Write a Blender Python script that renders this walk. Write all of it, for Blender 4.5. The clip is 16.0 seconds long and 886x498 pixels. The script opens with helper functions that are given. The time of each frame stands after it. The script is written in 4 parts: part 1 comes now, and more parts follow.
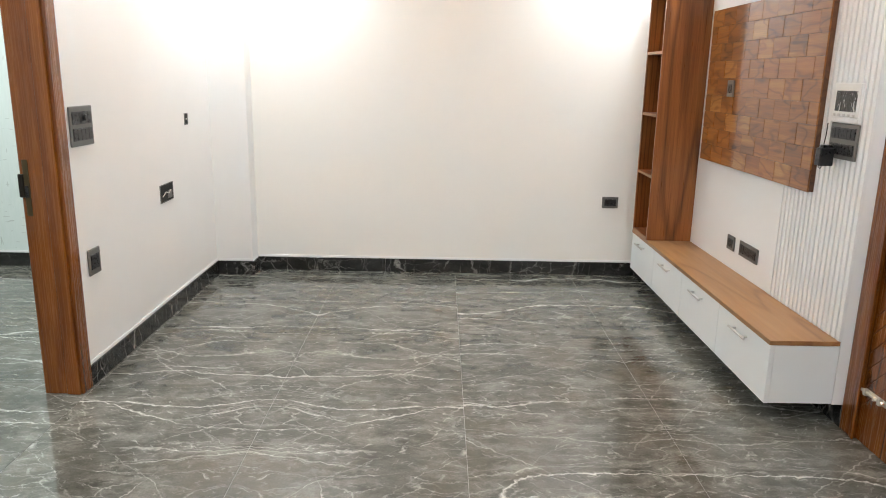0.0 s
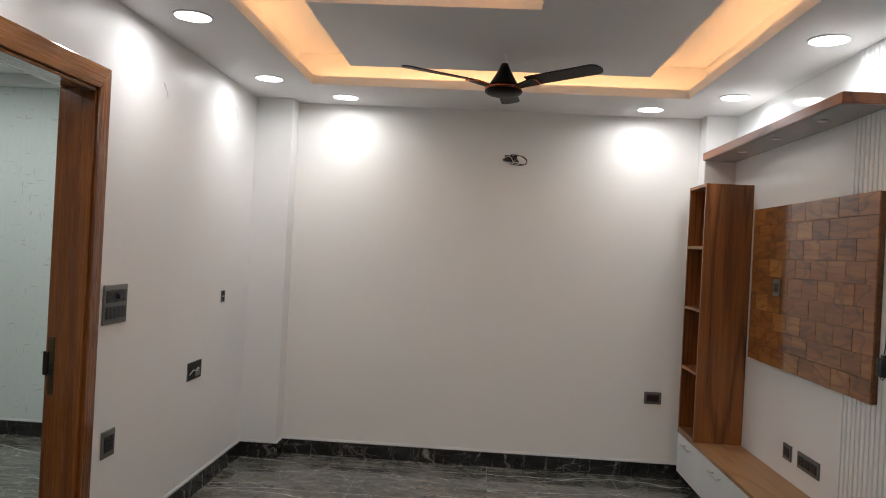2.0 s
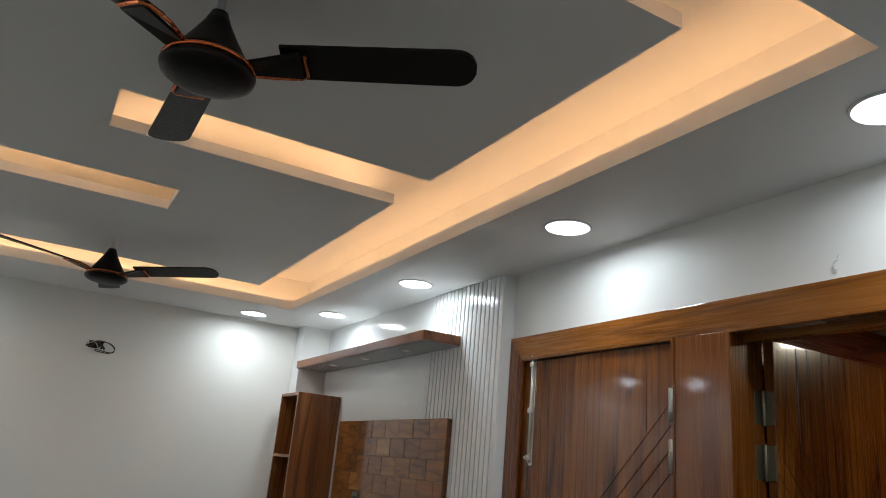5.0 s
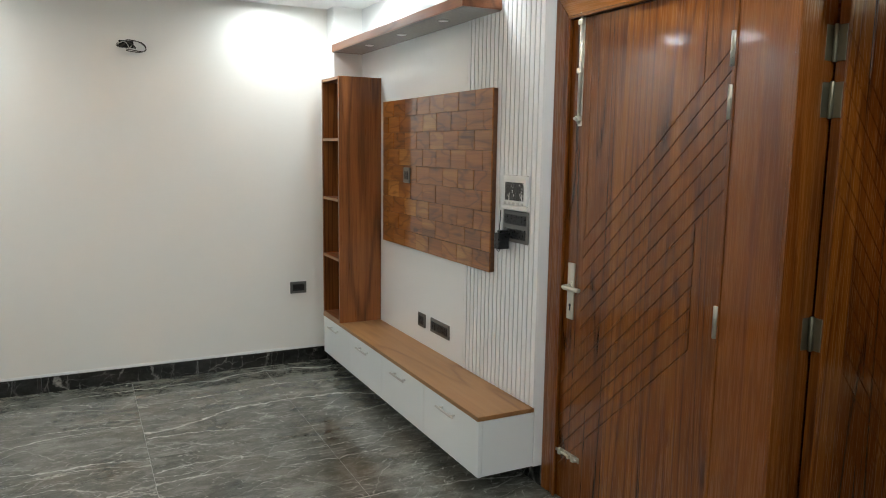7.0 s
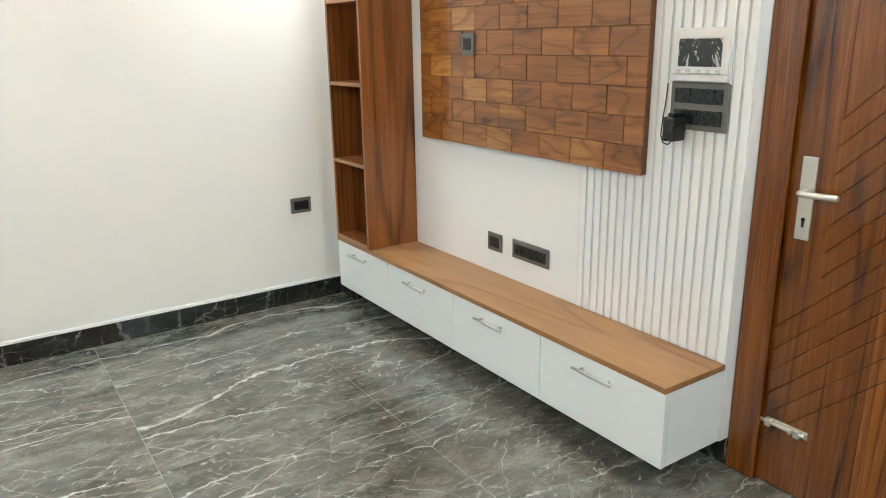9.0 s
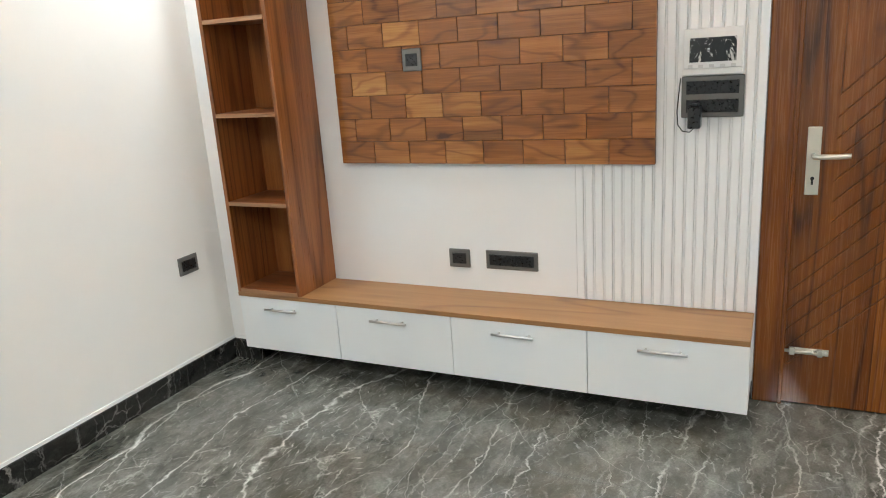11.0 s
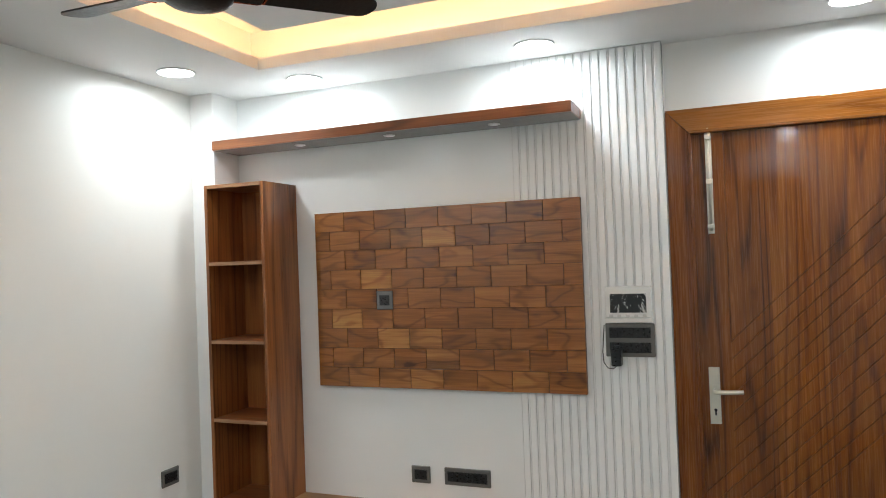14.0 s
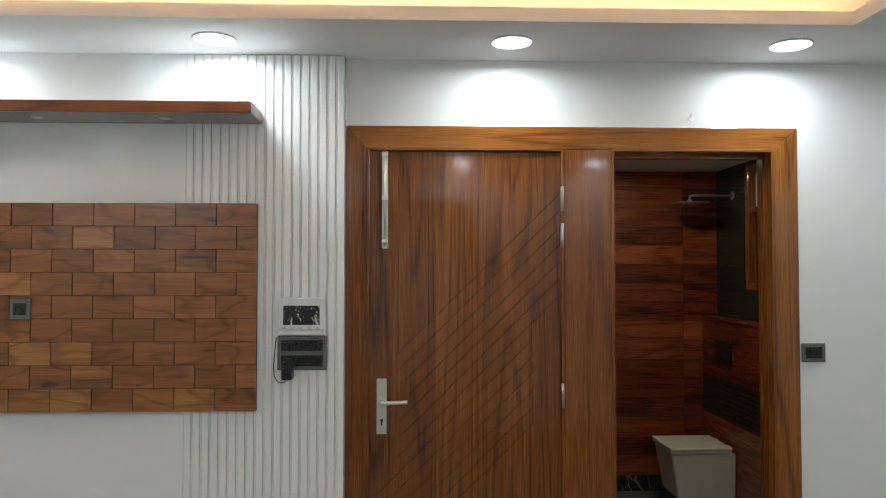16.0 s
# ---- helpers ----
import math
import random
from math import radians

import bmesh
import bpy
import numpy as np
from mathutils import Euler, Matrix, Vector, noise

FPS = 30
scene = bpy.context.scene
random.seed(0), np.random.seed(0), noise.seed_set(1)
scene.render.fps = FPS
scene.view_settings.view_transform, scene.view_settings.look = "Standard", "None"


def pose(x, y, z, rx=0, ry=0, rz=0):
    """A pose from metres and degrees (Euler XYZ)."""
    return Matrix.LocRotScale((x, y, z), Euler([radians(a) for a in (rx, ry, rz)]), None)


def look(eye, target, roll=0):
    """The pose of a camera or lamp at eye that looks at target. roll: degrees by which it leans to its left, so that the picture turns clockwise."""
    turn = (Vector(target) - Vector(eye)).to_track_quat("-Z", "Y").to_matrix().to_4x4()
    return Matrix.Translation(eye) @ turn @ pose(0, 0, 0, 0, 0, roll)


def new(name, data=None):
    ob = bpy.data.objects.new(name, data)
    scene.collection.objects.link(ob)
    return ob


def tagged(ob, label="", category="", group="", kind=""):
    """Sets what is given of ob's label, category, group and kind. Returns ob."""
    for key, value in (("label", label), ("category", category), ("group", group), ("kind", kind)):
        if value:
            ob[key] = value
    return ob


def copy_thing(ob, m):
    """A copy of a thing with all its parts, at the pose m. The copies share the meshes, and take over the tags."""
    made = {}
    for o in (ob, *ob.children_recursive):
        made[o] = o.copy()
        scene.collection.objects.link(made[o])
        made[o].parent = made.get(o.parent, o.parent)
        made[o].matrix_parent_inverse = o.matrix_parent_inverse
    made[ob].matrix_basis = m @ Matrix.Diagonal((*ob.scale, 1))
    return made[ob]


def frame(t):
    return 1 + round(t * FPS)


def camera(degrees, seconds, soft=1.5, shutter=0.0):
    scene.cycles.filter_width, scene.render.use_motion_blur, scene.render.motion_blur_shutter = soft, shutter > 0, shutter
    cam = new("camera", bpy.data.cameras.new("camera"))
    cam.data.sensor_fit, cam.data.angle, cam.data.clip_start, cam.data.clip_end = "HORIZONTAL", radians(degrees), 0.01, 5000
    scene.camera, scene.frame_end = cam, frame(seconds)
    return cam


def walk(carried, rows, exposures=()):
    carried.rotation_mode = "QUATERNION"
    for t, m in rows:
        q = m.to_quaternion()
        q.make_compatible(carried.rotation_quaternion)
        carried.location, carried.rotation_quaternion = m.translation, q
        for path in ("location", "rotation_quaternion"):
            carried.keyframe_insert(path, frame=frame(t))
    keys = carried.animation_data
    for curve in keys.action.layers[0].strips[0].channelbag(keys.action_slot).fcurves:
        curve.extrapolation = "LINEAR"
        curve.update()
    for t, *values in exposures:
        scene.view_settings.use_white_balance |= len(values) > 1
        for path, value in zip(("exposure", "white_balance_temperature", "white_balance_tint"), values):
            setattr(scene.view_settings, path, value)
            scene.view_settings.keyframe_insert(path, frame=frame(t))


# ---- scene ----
cam = camera(63.1, 16.0, soft=1.0)
PATH = [
    (0, (0.278, 0.721, 1.437), (0.289, 2.665, 0.969), 1.1),
    (0.5, (0.288, 0.762, 1.474), (0.254, 2.743, 1.2), 1.0),
    (1, (0.296, 0.791, 1.498), (0.234, 2.784, 1.336), 1.4),
    (1.5, (0.336, 0.822, 1.512), (0.216, 2.817, 1.44), 2.7),
    (2, (0.294, 0.848, 1.504), (0.184, 2.845, 1.507), 3.0),
    (2.5, (0.168, 0.9, 1.524), (0.113, 2.897, 1.629), 0.7),
    (3, (0.127, 0.863, 1.552), (0.425, 2.807, 1.912), 2.9),
    (3.2, (0.133, 0.857, 1.559), (0.557, 2.755, 2.026), 4.3),
    (5.3, (0.167, 0.838, 1.604), (1.12, 2.5, 2.176), 4.6),
    (5.5, (0.178, 0.847, 1.594), (1.169, 2.51, 2.094), 4.6),
    (6, (0.198, 0.892, 1.582), (1.18, 2.617, 1.829), 3.6),
    (6.5, (0.176, 0.909, 1.585), (1.125, 2.669, 1.543), 2.0),
    (7, (0.151, 0.919, 1.554), (1.044, 2.687, 1.279), 0.8),
    (7.5, (0.259, 1.204, 1.458), (1.09, 2.953, 0.959), 0.9),
    (8, (0.262, 1.516, 1.431), (1.121, 3.239, 0.892), 2.2),
    (8.5, (0.154, 1.946, 1.408), (1.112, 3.593, 0.8), -1.8),
    (8.7, (0.087, 2.08, 1.409), (1.085, 3.715, 0.833), -1.6),
    (10.8, (-0.677, 3.439, 1.446), (0.991, 4.387, 0.88), -4.0),
    (11, (-0.85, 3.494, 1.422), (0.888, 4.331, 0.893), -3.9),
    (11.5, (-1.134, 3.514, 1.436), (0.626, 4.172, 0.752), -2.1),
    (12, (-1.271, 3.442, 1.42), (0.446, 4.057, 0.6), -0.2),
    (12.5, (-1.323, 3.382, 1.441), (0.427, 4.06, 0.75), -0.6),
    (13, (-1.37, 3.394, 1.516), (0.456, 4.087, 1.084), -1.2),
    (13.5, (-1.296, 3.298, 1.568), (0.563, 4.022, 1.416), -2.5),
    (14, (-1.31, 3.302, 1.586), (0.547, 4.043, 1.615), -2.1),
    (14.5, (-1.335, 3.311, 1.579), (0.522, 4.029, 1.773), -1.7),
    (15, (-1.304, 3.275, 1.542), (0.606, 3.831, 1.743), -0.4),
    (15.5, (-1.285, 3.251, 1.535), (0.709, 3.322, 1.675), 0.2),
    (16, (-1.201, 3.23, 1.558), (0.797, 3.161, 1.617), -0.0),
]

EXPOSURES = [(0, 1.14, 6400, 9), (0.5, 0.47, 6450, 9), (1, 0.12, 6500, 10), (1.5, -0.26, 6600, 13), (2.5, -0.24, 6580, 13), (3, -0.64, 6450, 10),
             (5.5, -0.46, 6050, 4), (6, -0.45, 6200, 5), (6.5, -0.04, 6280, 5), (7, 0.42, 6250, 3), (7.5, 1, 6120, -3), (8, 1.24, 6230, -1),
             (8.5, 1.29, 6180, 0), (11, 1.17, 6180, 5), (12, 1.33, 6120, 4), (12.5, 1.3, 6180, 6), (13, 1.2, 6080, 5), (13.5, 0.98, 6030, 4),
             (14, 0.52, 6110, 4), (14.5, -0.04, 6060, 5), (15, -0.42, 5960, 4), (15.5, 0, 5970, 3), (16, 0.26, 5990, 3)]
walk(cam, [(t, look(eye, target, roll)) for t, eye, target, roll in PATH], EXPOSURES)

# ---- world and light levels ----
world = bpy.data.worlds.new("world")
world.use_nodes = True
world.node_tree.nodes["Background"].inputs[0].default_value = (0.02, 0.022, 0.025, 1)
world.node_tree.nodes["Background"].inputs[1].default_value = 0.3
scene.world = world
DOWNLIGHT = 4.05     # watts of a ceiling downlight
COVE = 12.0        # emission of the warm strips in the cove


# ---- node helpers ----
class Mat:
    def __init__(self, name, rough=0.5, metal=0.0, spec=0.5, coat=0.0):
        self.m = bpy.data.materials.new(name)
        self.m.use_nodes = True
        self.t = self.m.node_tree
        self.b = self.t.nodes["Principled BSDF"]
        self.b.inputs["Roughness"].default_value = rough
        self.b.inputs["Metallic"].default_value = metal
        self.b.inputs["Specular IOR Level"].default_value = spec
        self.b.inputs["Coat Weight"].default_value = coat
        self.b.inputs["Coat Roughness"].default_value = 0.26

    def put(self, socket, value):
        if isinstance(value, bpy.types.NodeSocket):
            self.t.links.new(value, socket)
        else:
            socket.default_value = value

    def node(self, kind, out=0, props=(), **ins):
        n = self.t.nodes.new(kind)
        for k, v in props:
            setattr(n, k, v)
        for k, v in ins.items():
            self.put(n.inputs[int(k[1:])] if k[0] == "i" and k[1:].isdigit() else n.inputs[k.replace("_", " ")], v)
        return n.outputs[out]

    def coords(self, which="Object"):
        n = self.t.nodes.new("ShaderNodeTexCoord")
        return n.outputs[which]

    def scaled(self, vec, sx, sy, sz, rot=(0, 0, 0), loc=(0, 0, 0)):
        n = self.t.nodes.new("ShaderNodeMapping")
        self.put(n.inputs[0], vec)
        n.inputs[1].default_value, n.inputs[2].default_value, n.inputs[3].default_value = loc, rot, (sx, sy, sz)
        return n.outputs[0]

    def noise(self, vec, scale, detail=3.0, rough=0.5, distort=0.0, out="Fac"):
        n = self.t.nodes.new("ShaderNodeTexNoise")
        self.put(n.inputs["Vector"], vec)
        n.inputs["Scale"].default_value, n.inputs["Detail"].default_value = scale, detail
        n.inputs["Roughness"].default_value, n.inputs["Distortion"].default_value = rough, distort
        return n.outputs[out]

    def math(self, op, a, b=0.0, clamp=False):
        n = self.t.nodes.new("ShaderNodeMath")
        n.operation, n.use_clamp = op, clamp
        self.put(n.inputs[0], a), self.put(n.inputs[1], b)
        return n.outputs[0]

    def vmath(self, op, a, b):
        n = self.t.nodes.new("ShaderNodeVectorMath")
        n.operation = op
        self.put(n.inputs[0], a), self.put(n.inputs[1], b)
        return n.outputs[0]

    def remap(self, v, a, b, c=0.0, d=1.0):
        n = self.t.nodes.new("ShaderNodeMapRange")
        for i, x in enumerate((v, a, b, c, d)):
            self.put(n.inputs[i], x)
        return n.outputs[0]

    def mix(self, f, a, b, blend="MIX"):
        n = self.t.nodes.new("ShaderNodeMix")
        n.data_type, n.blend_type = "RGBA", blend
        for i, v in ((0, f), (6, a), (7, b)):
            if isinstance(v, tuple):
                v = (*v[:3], 1)
            self.put(n.inputs[i], v)
        return n.outputs[2]

    def ramp(self, f, *stops):
        n = self.t.nodes.new("ShaderNodeValToRGB")
        e = n.color_ramp.elements
        while len(e) < len(stops):
            e.new(0.5)
        for el, (p, c) in zip(e, stops):
            el.position, el.color = p, (*c, 1)
        self.put(n.inputs[0], f)
        return n.outputs[0]

    def random(self):
        return self.t.nodes.new("ShaderNodeObjectInfo").outputs["Random"]

    def colour(self, v):
        self.put(self.b.inputs["Base Color"], (*v, 1) if isinstance(v, tuple) else v)
        return self

    def rough(self, v):
        self.put(self.b.inputs["Roughness"], v)
        return self

    def bump(self, h, strength=0.2, dist=0.002):
        n = self.t.nodes.new("ShaderNodeBump")
        n.inputs["Strength"].default_value, n.inputs["Distance"].default_value = strength, dist
        self.put(n.inputs["Height"], h)
        self.put(self.b.inputs["Normal"], n.outputs[0])
        return self


def paint(name, colour, rough=0.55, vary=0.04, bump=0.12, scale=1.3, spec=0.4, uneven=0.06):
    k = Mat(name, rough, spec=spec)
    co = k.coords()
    big, fine = k.noise(co, scale, 4), k.noise(co, 160, 3)
    dark = tuple(c * (1 - vary * 2) for c in colour)
    k.colour(k.mix(big, dark, colour)).bump(fine, bump, 0.001)
    k.rough(k.remap(k.noise(co, 6, 3), 0.3, 0.7, rough - uneven, rough + uneven))
    return k.m


def plain(name, colour, rough=0.4, metal=0.0, spec=0.5):
    k = Mat(name, rough, metal, spec)
    n = k.noise(k.coords(), 35, 3)
    k.colour(k.mix(n, tuple(c * 0.9 for c in colour), colour))
    k.rough(k.remap(k.noise(k.coords(), 90, 2), 0.3, 0.7, max(rough - 0.05, 0.02), rough + 0.05))
    return k.m


def emitter(name, colour, strength):
    k = Mat(name)
    k.colour(colour)
    k.b.inputs["Emission Color"].default_value = (*colour, 1)
    k.b.inputs["Emission Strength"].default_value = strength
    return k.m


def wood(name, along, dark, mid, light, rough=0.3, coat=0.3, strip=0.0, strip_axis=1, per_piece=0.0, ring=34.0, wide=1.0, gloss=0.26, fleck=0.0, stretch=0.13, line=0.20, patchy=0.62, knots=0.0, heart=0.0):
    """Sawn wood: contour lines of a stretched field make the cathedral grain, fine pores run along it."""
    k = Mat(name, rough, coat=coat, spec=0.2 if coat > 0.5 else 0.4)
    k.b.inputs["Coat Roughness"].default_value = gloss
    co = k.coords()
    shift = k.t.nodes.new("ShaderNodeCombineXYZ")
    r = k.random()
    for i, f in enumerate((7.3, 11.9, 5.1)):
        k.put(shift.inputs[i], k.math("MULTIPLY", r, f))
    co = k.vmath("ADD", co, shift.outputs[0])
    tone = None
    if strip:
        sep = k.t.nodes.new("ShaderNodeSeparateXYZ")
        k.put(sep.inputs[0], co)
        cell = k.math("FLOOR", k.math("DIVIDE", k.math("ADD", sep.outputs[strip_axis], 0.013), strip))
        wn = k.t.nodes.new("ShaderNodeTexWhiteNoise")
        wn.noise_dimensions = "1D"
        k.put(wn.inputs["W"], cell)
        tone = wn.outputs[0]
        off = k.t.nodes.new("ShaderNodeCombineXYZ")
        k.put(off.inputs[along], k.math("MULTIPLY", cell, 3.7))
        co = k.vmath("ADD", co, off.outputs[0])
    s = [1.0, 1.0, 1.0]
    s[along] = stretch
    field = k.noise(k.scaled(co, *[v * wide for v in s]), 4.2, 1.5, 0.4, 0.15)
    rings = k.math("ADD", k.math("MULTIPLY", k.math("SINE", k.math("MULTIPLY", field, ring * 2.2)), 0.5), 0.5)
    rings = k.math("POWER", rings, 7.0)
    s[along] = 0.025
    pores = k.noise(k.scaled(co, *s), 210, 2.5, 0.65)
    s[along] = 0.045
    streak = k.noise(k.scaled(co, *s), 17, 4, 0.68)
    v = k.math("ADD", k.math("MULTIPLY", rings, -line), k.math("ADD", k.math("MULTIPLY", pores, 0.28), k.math("ADD", 0.31 - 0.5 * patchy, k.math("MULTIPLY", streak, patchy))))
    if fleck:
        s[along] = 0.03
        stroke = k.remap(k.noise(k.scaled(co, *s), 75, 3, 0.55), 0.54, 0.64)
        v = k.math("SUBTRACT", v, k.math("MULTIPLY", stroke, fleck))
    if heart:
        s[along] = 0.035
        band = k.remap(k.noise(k.scaled(co, *s), 17, 3.5, 0.6, 0.5), 0.55, 0.68)
        s[along] = 0.25
        band = k.math("MULTIPLY", band, k.remap(k.noise(k.scaled(co, *s), 3.2, 2), 0.38, 0.60, 0.15, 1.0))
        v = k.math("SUBTRACT", v, k.math("MULTIPLY", band, heart))
    if knots:
        s[along] = 0.45
        n = k.t.nodes.new("ShaderNodeTexVoronoi")
        k.put(n.inputs["Vector"], k.scaled(co, *s))
        n.inputs["Scale"].default_value = 6.5
        spot = k.remap(k.math("ADD", n.outputs["Distance"], k.math("MULTIPLY", k.noise(co, 60, 2), 0.06)), 0.05, 0.16, 1.0, 0.0)
        spot = k.math("MULTIPLY", spot, k.math("GREATER_THAN", n.outputs["Color"], 0.62))
        v = k.math("SUBTRACT", v, k.math("MULTIPLY", spot, knots))
    if tone is not None:
        v = k.math("ADD", v, k.math("MULTIPLY", k.math("SUBTRACT", tone, 0.5), 0.16))
    if per_piece:
        v = k.math("ADD", v, k.math("MULTIPLY", k.math("SUBTRACT", r, 0.5), per_piece))
    k.colour(k.ramp(v, (0.10, dark), (0.40, mid), (0.72, light)))
    k.rough(k.remap(pores, 0.3, 0.7, rough - 0.05, rough + 0.08))
    k.bump(pores, 0.12, 0.0006)
    if coat > 0.5:
        peel = k.t.nodes.new("ShaderNodeBump")
        peel.inputs["Strength"].default_value, peel.inputs["Distance"].default_value = 0.10, 0.002
        k.put(peel.inputs["Height"], k.noise(co, 24, 2, 0.5))
        k.put(k.b.inputs["Coat Normal"], peel.outputs[0])
    return k.m


def marble(name, base_dark, base_light, vein, rough, amount=1.0, uv=True, scale=1.0):
    """Dark veined marble: cracked cells, warped and broken up, over clouded stone."""
    k = Mat(name, rough, spec=0.7 if uv else 0.35)
    co = k.coords("UV" if uv else "Object")
    co = k.scaled(co, scale, scale, scale)
    warp = k.noise(co, 2.2, 4, 0.6, out="Color")
    w = k.vmath("ADD", co, k.vmath("MULTIPLY", k.vmath("SUBTRACT", warp, (0.5, 0.5, 0.5)), (0.10, 0.10, 0.10)))
    fine = k.noise(co, 20, 4, 0.65, out="Color")
    w = k.vmath("ADD", w, k.vmath("MULTIPLY", k.vmath("SUBTRACT", fine, (0.5, 0.5, 0.5)), (0.045, 0.045, 0.045)))

    def cracks(sx, sy, angle, size, thin, breaks, lo, hi):
        n = k.t.nodes.new("ShaderNodeTexVoronoi")
        n.feature = "DISTANCE_TO_EDGE"
        k.put(n.inputs["Vector"], k.scaled(w, sx, sy, 1, (0, 0, angle)))
        n.inputs["Scale"].default_value = size
        line = k.remap(n.outputs["Distance"], 0.0, thin, 1.0, 0.0)
        gate = k.remap(k.noise(k.scaled(co, 1, 1, 1, (0, 0, 0), (size, thin * 50, 0)), breaks, 3, 0.6), lo, hi)
        return k.math("MULTIPLY", line, gate)

    def thread(angle, freq, wander, thin, breaks, lo, hi, seed):
        p = k.scaled(w, 1, 1, 1, (0, 0, angle), (seed, seed * 0.37, 0))
        sep = k.t.nodes.new("ShaderNodeSeparateXYZ")
        k.put(sep.inputs[0], p)
        drift = k.math("MULTIPLY", k.noise(k.scaled(p, 0.45, 1, 1), 1.6, 2, 0.5), wander)
        f = k.math("FRACT", k.math("ADD", k.math("MULTIPLY", sep.outputs[1], freq), drift))
        swell = k.remap(k.noise(co, 7, 2), 0.3, 0.7, thin * 0.4, thin * 1.3)
        line = k.remap(k.math("ABSOLUTE", k.math("SUBTRACT", f, 0.5)), 0.0, swell, 1.0, 0.0)
        gate = k.remap(k.noise(k.scaled(p, 0.5, 1, 1), breaks, 3, 0.6), lo, hi)
        return k.math("MULTIPLY", line, gate)

    def flecks(angle, along, across, lo, hi, seed):
        p = k.scaled(w, 1, 1, 1, (0, 0, angle), (seed, seed * 0.7, 0))
        return k.remap(k.noise(k.scaled(p, along, across, 1), 1.0, 2.5, 0.6), lo, hi)

    big = k.noise(co, 1.9, 3, 0.55)
    v1 = thread(-0.13, 2.3, 1.7, 0.020, 1.9, 0.41, 0.54, 1.3)
    v1 = k.math("MAXIMUM", v1, thread(0.16, 1.9, 1.6, 0.018, 1.9, 0.42, 0.55, 5.1))
    v2 = thread(-0.32, 3.4, 1.8, 0.018, 2.6, 0.43, 0.58, 9.7)
    v2 = k.math("MAXIMUM", v2, thread(0.02, 4.2, 2.2, 0.020, 3.0, 0.46, 0.62, 12.9))
    v2 = k.math("MAXIMUM", v2, thread(0.75, 4.6, 2.0, 0.018, 3.4, 0.47, 0.63, 21.1))
    v2 = k.math("MAXIMUM", v2, thread(-0.85, 3.6, 2.0, 0.015, 2.6, 0.50, 0.64, 31.7))
    v2 = k.math("MAXIMUM", v2, thread(-0.10, 9.0, 2.4, 0.034, 3.8, 0.50, 0.68, 17.3))
    v3 = cracks(0.35, 1.0, 0.2, 9.0, 0.024, 4.0, 0.46, 0.62)
    dash = k.math("MAXIMUM", flecks(-0.25, 11.0, 52.0, 0.62, 0.72, 2.0), flecks(0.85, 12.0, 48.0, 0.62, 0.72, 6.0))
    dash = k.math("MULTIPLY", dash, k.remap(big, 0.36, 0.60, 0.20, 0.62))
    v = k.math("ADD", v1, k.math("ADD", k.math("MULTIPLY", v2, 0.62), k.math("ADD", k.math("MULTIPLY", v3, 0.48), dash)), True)
    v = k.math("MULTIPLY", v, k.remap(k.noise(co, 34, 3, 0.6), 0.30, 0.56, 0.35, 1.0))
    haze = k.remap(k.noise(k.scaled(w, 0.5, 1, 1, (0, 0, -0.12)), 9, 7, 0.72), 0.47, 0.76)
    cloud = k.noise(w, 2.4, 5, 0.62)
    mottle = k.noise(k.scaled(w, 0.6, 1, 1), 16, 6, 0.72)
    grain = k.remap(k.noise(co, 120, 4, 0.7), 0.35, 0.65)
    stone = k.mix(k.remap(k.math("ADD", k.math("MULTIPLY", cloud, 0.55), k.math("MULTIPLY", mottle, 0.45)), 0.40, 0.62), base_dark, base_light)
    if uv:
        rust = k.remap(k.noise(w, 1.7, 5, 0.6), 0.50, 0.66, 0.0, 0.60)
        stone = k.mix(rust, stone, (0.128, 0.108, 0.076))
    stone = k.mix(k.math("MULTIPLY", haze, 0.8), stone, tuple(c * 2.1 for c in base_light))
    stone = k.mix(k.math("MULTIPLY", grain, 0.38), stone, base_dark)
    k.colour(k.mix(k.math("MULTIPLY", v, amount), stone, vein))
    k.rough(k.remap(k.noise(co, 5, 5, 0.6), 0.3, 0.75, rough - 0.03, rough + 0.06))
    return k.m


# ---- materials ----
WALL = paint("wall_paint", (0.845, 0.838, 0.822), 0.44)


def pearl_paint():
    k = Mat("pearl_texture_paint", 0.45, spec=0.45)
    co = k.coords()
    patch = k.remap(k.noise(co, 3.0, 4, 0.6), 0.42, 0.56)
    crust = k.remap(k.noise(co, 15, 7, 0.72, 0.6), 0.46, 0.58)
    k.colour(k.mix(k.math("MULTIPLY", patch, crust), (0.828, 0.812, 0.772), (0.832, 0.816, 0.778)))
    k.rough(k.math("SUBTRACT", 0.54, k.math("MULTIPLY", k.math("MULTIPLY", patch, crust), 0.20)))
    k.bump(k.math("MULTIPLY", crust, k.math("ADD", patch, 0.25)), 0.05, 0.002)
    return k.m


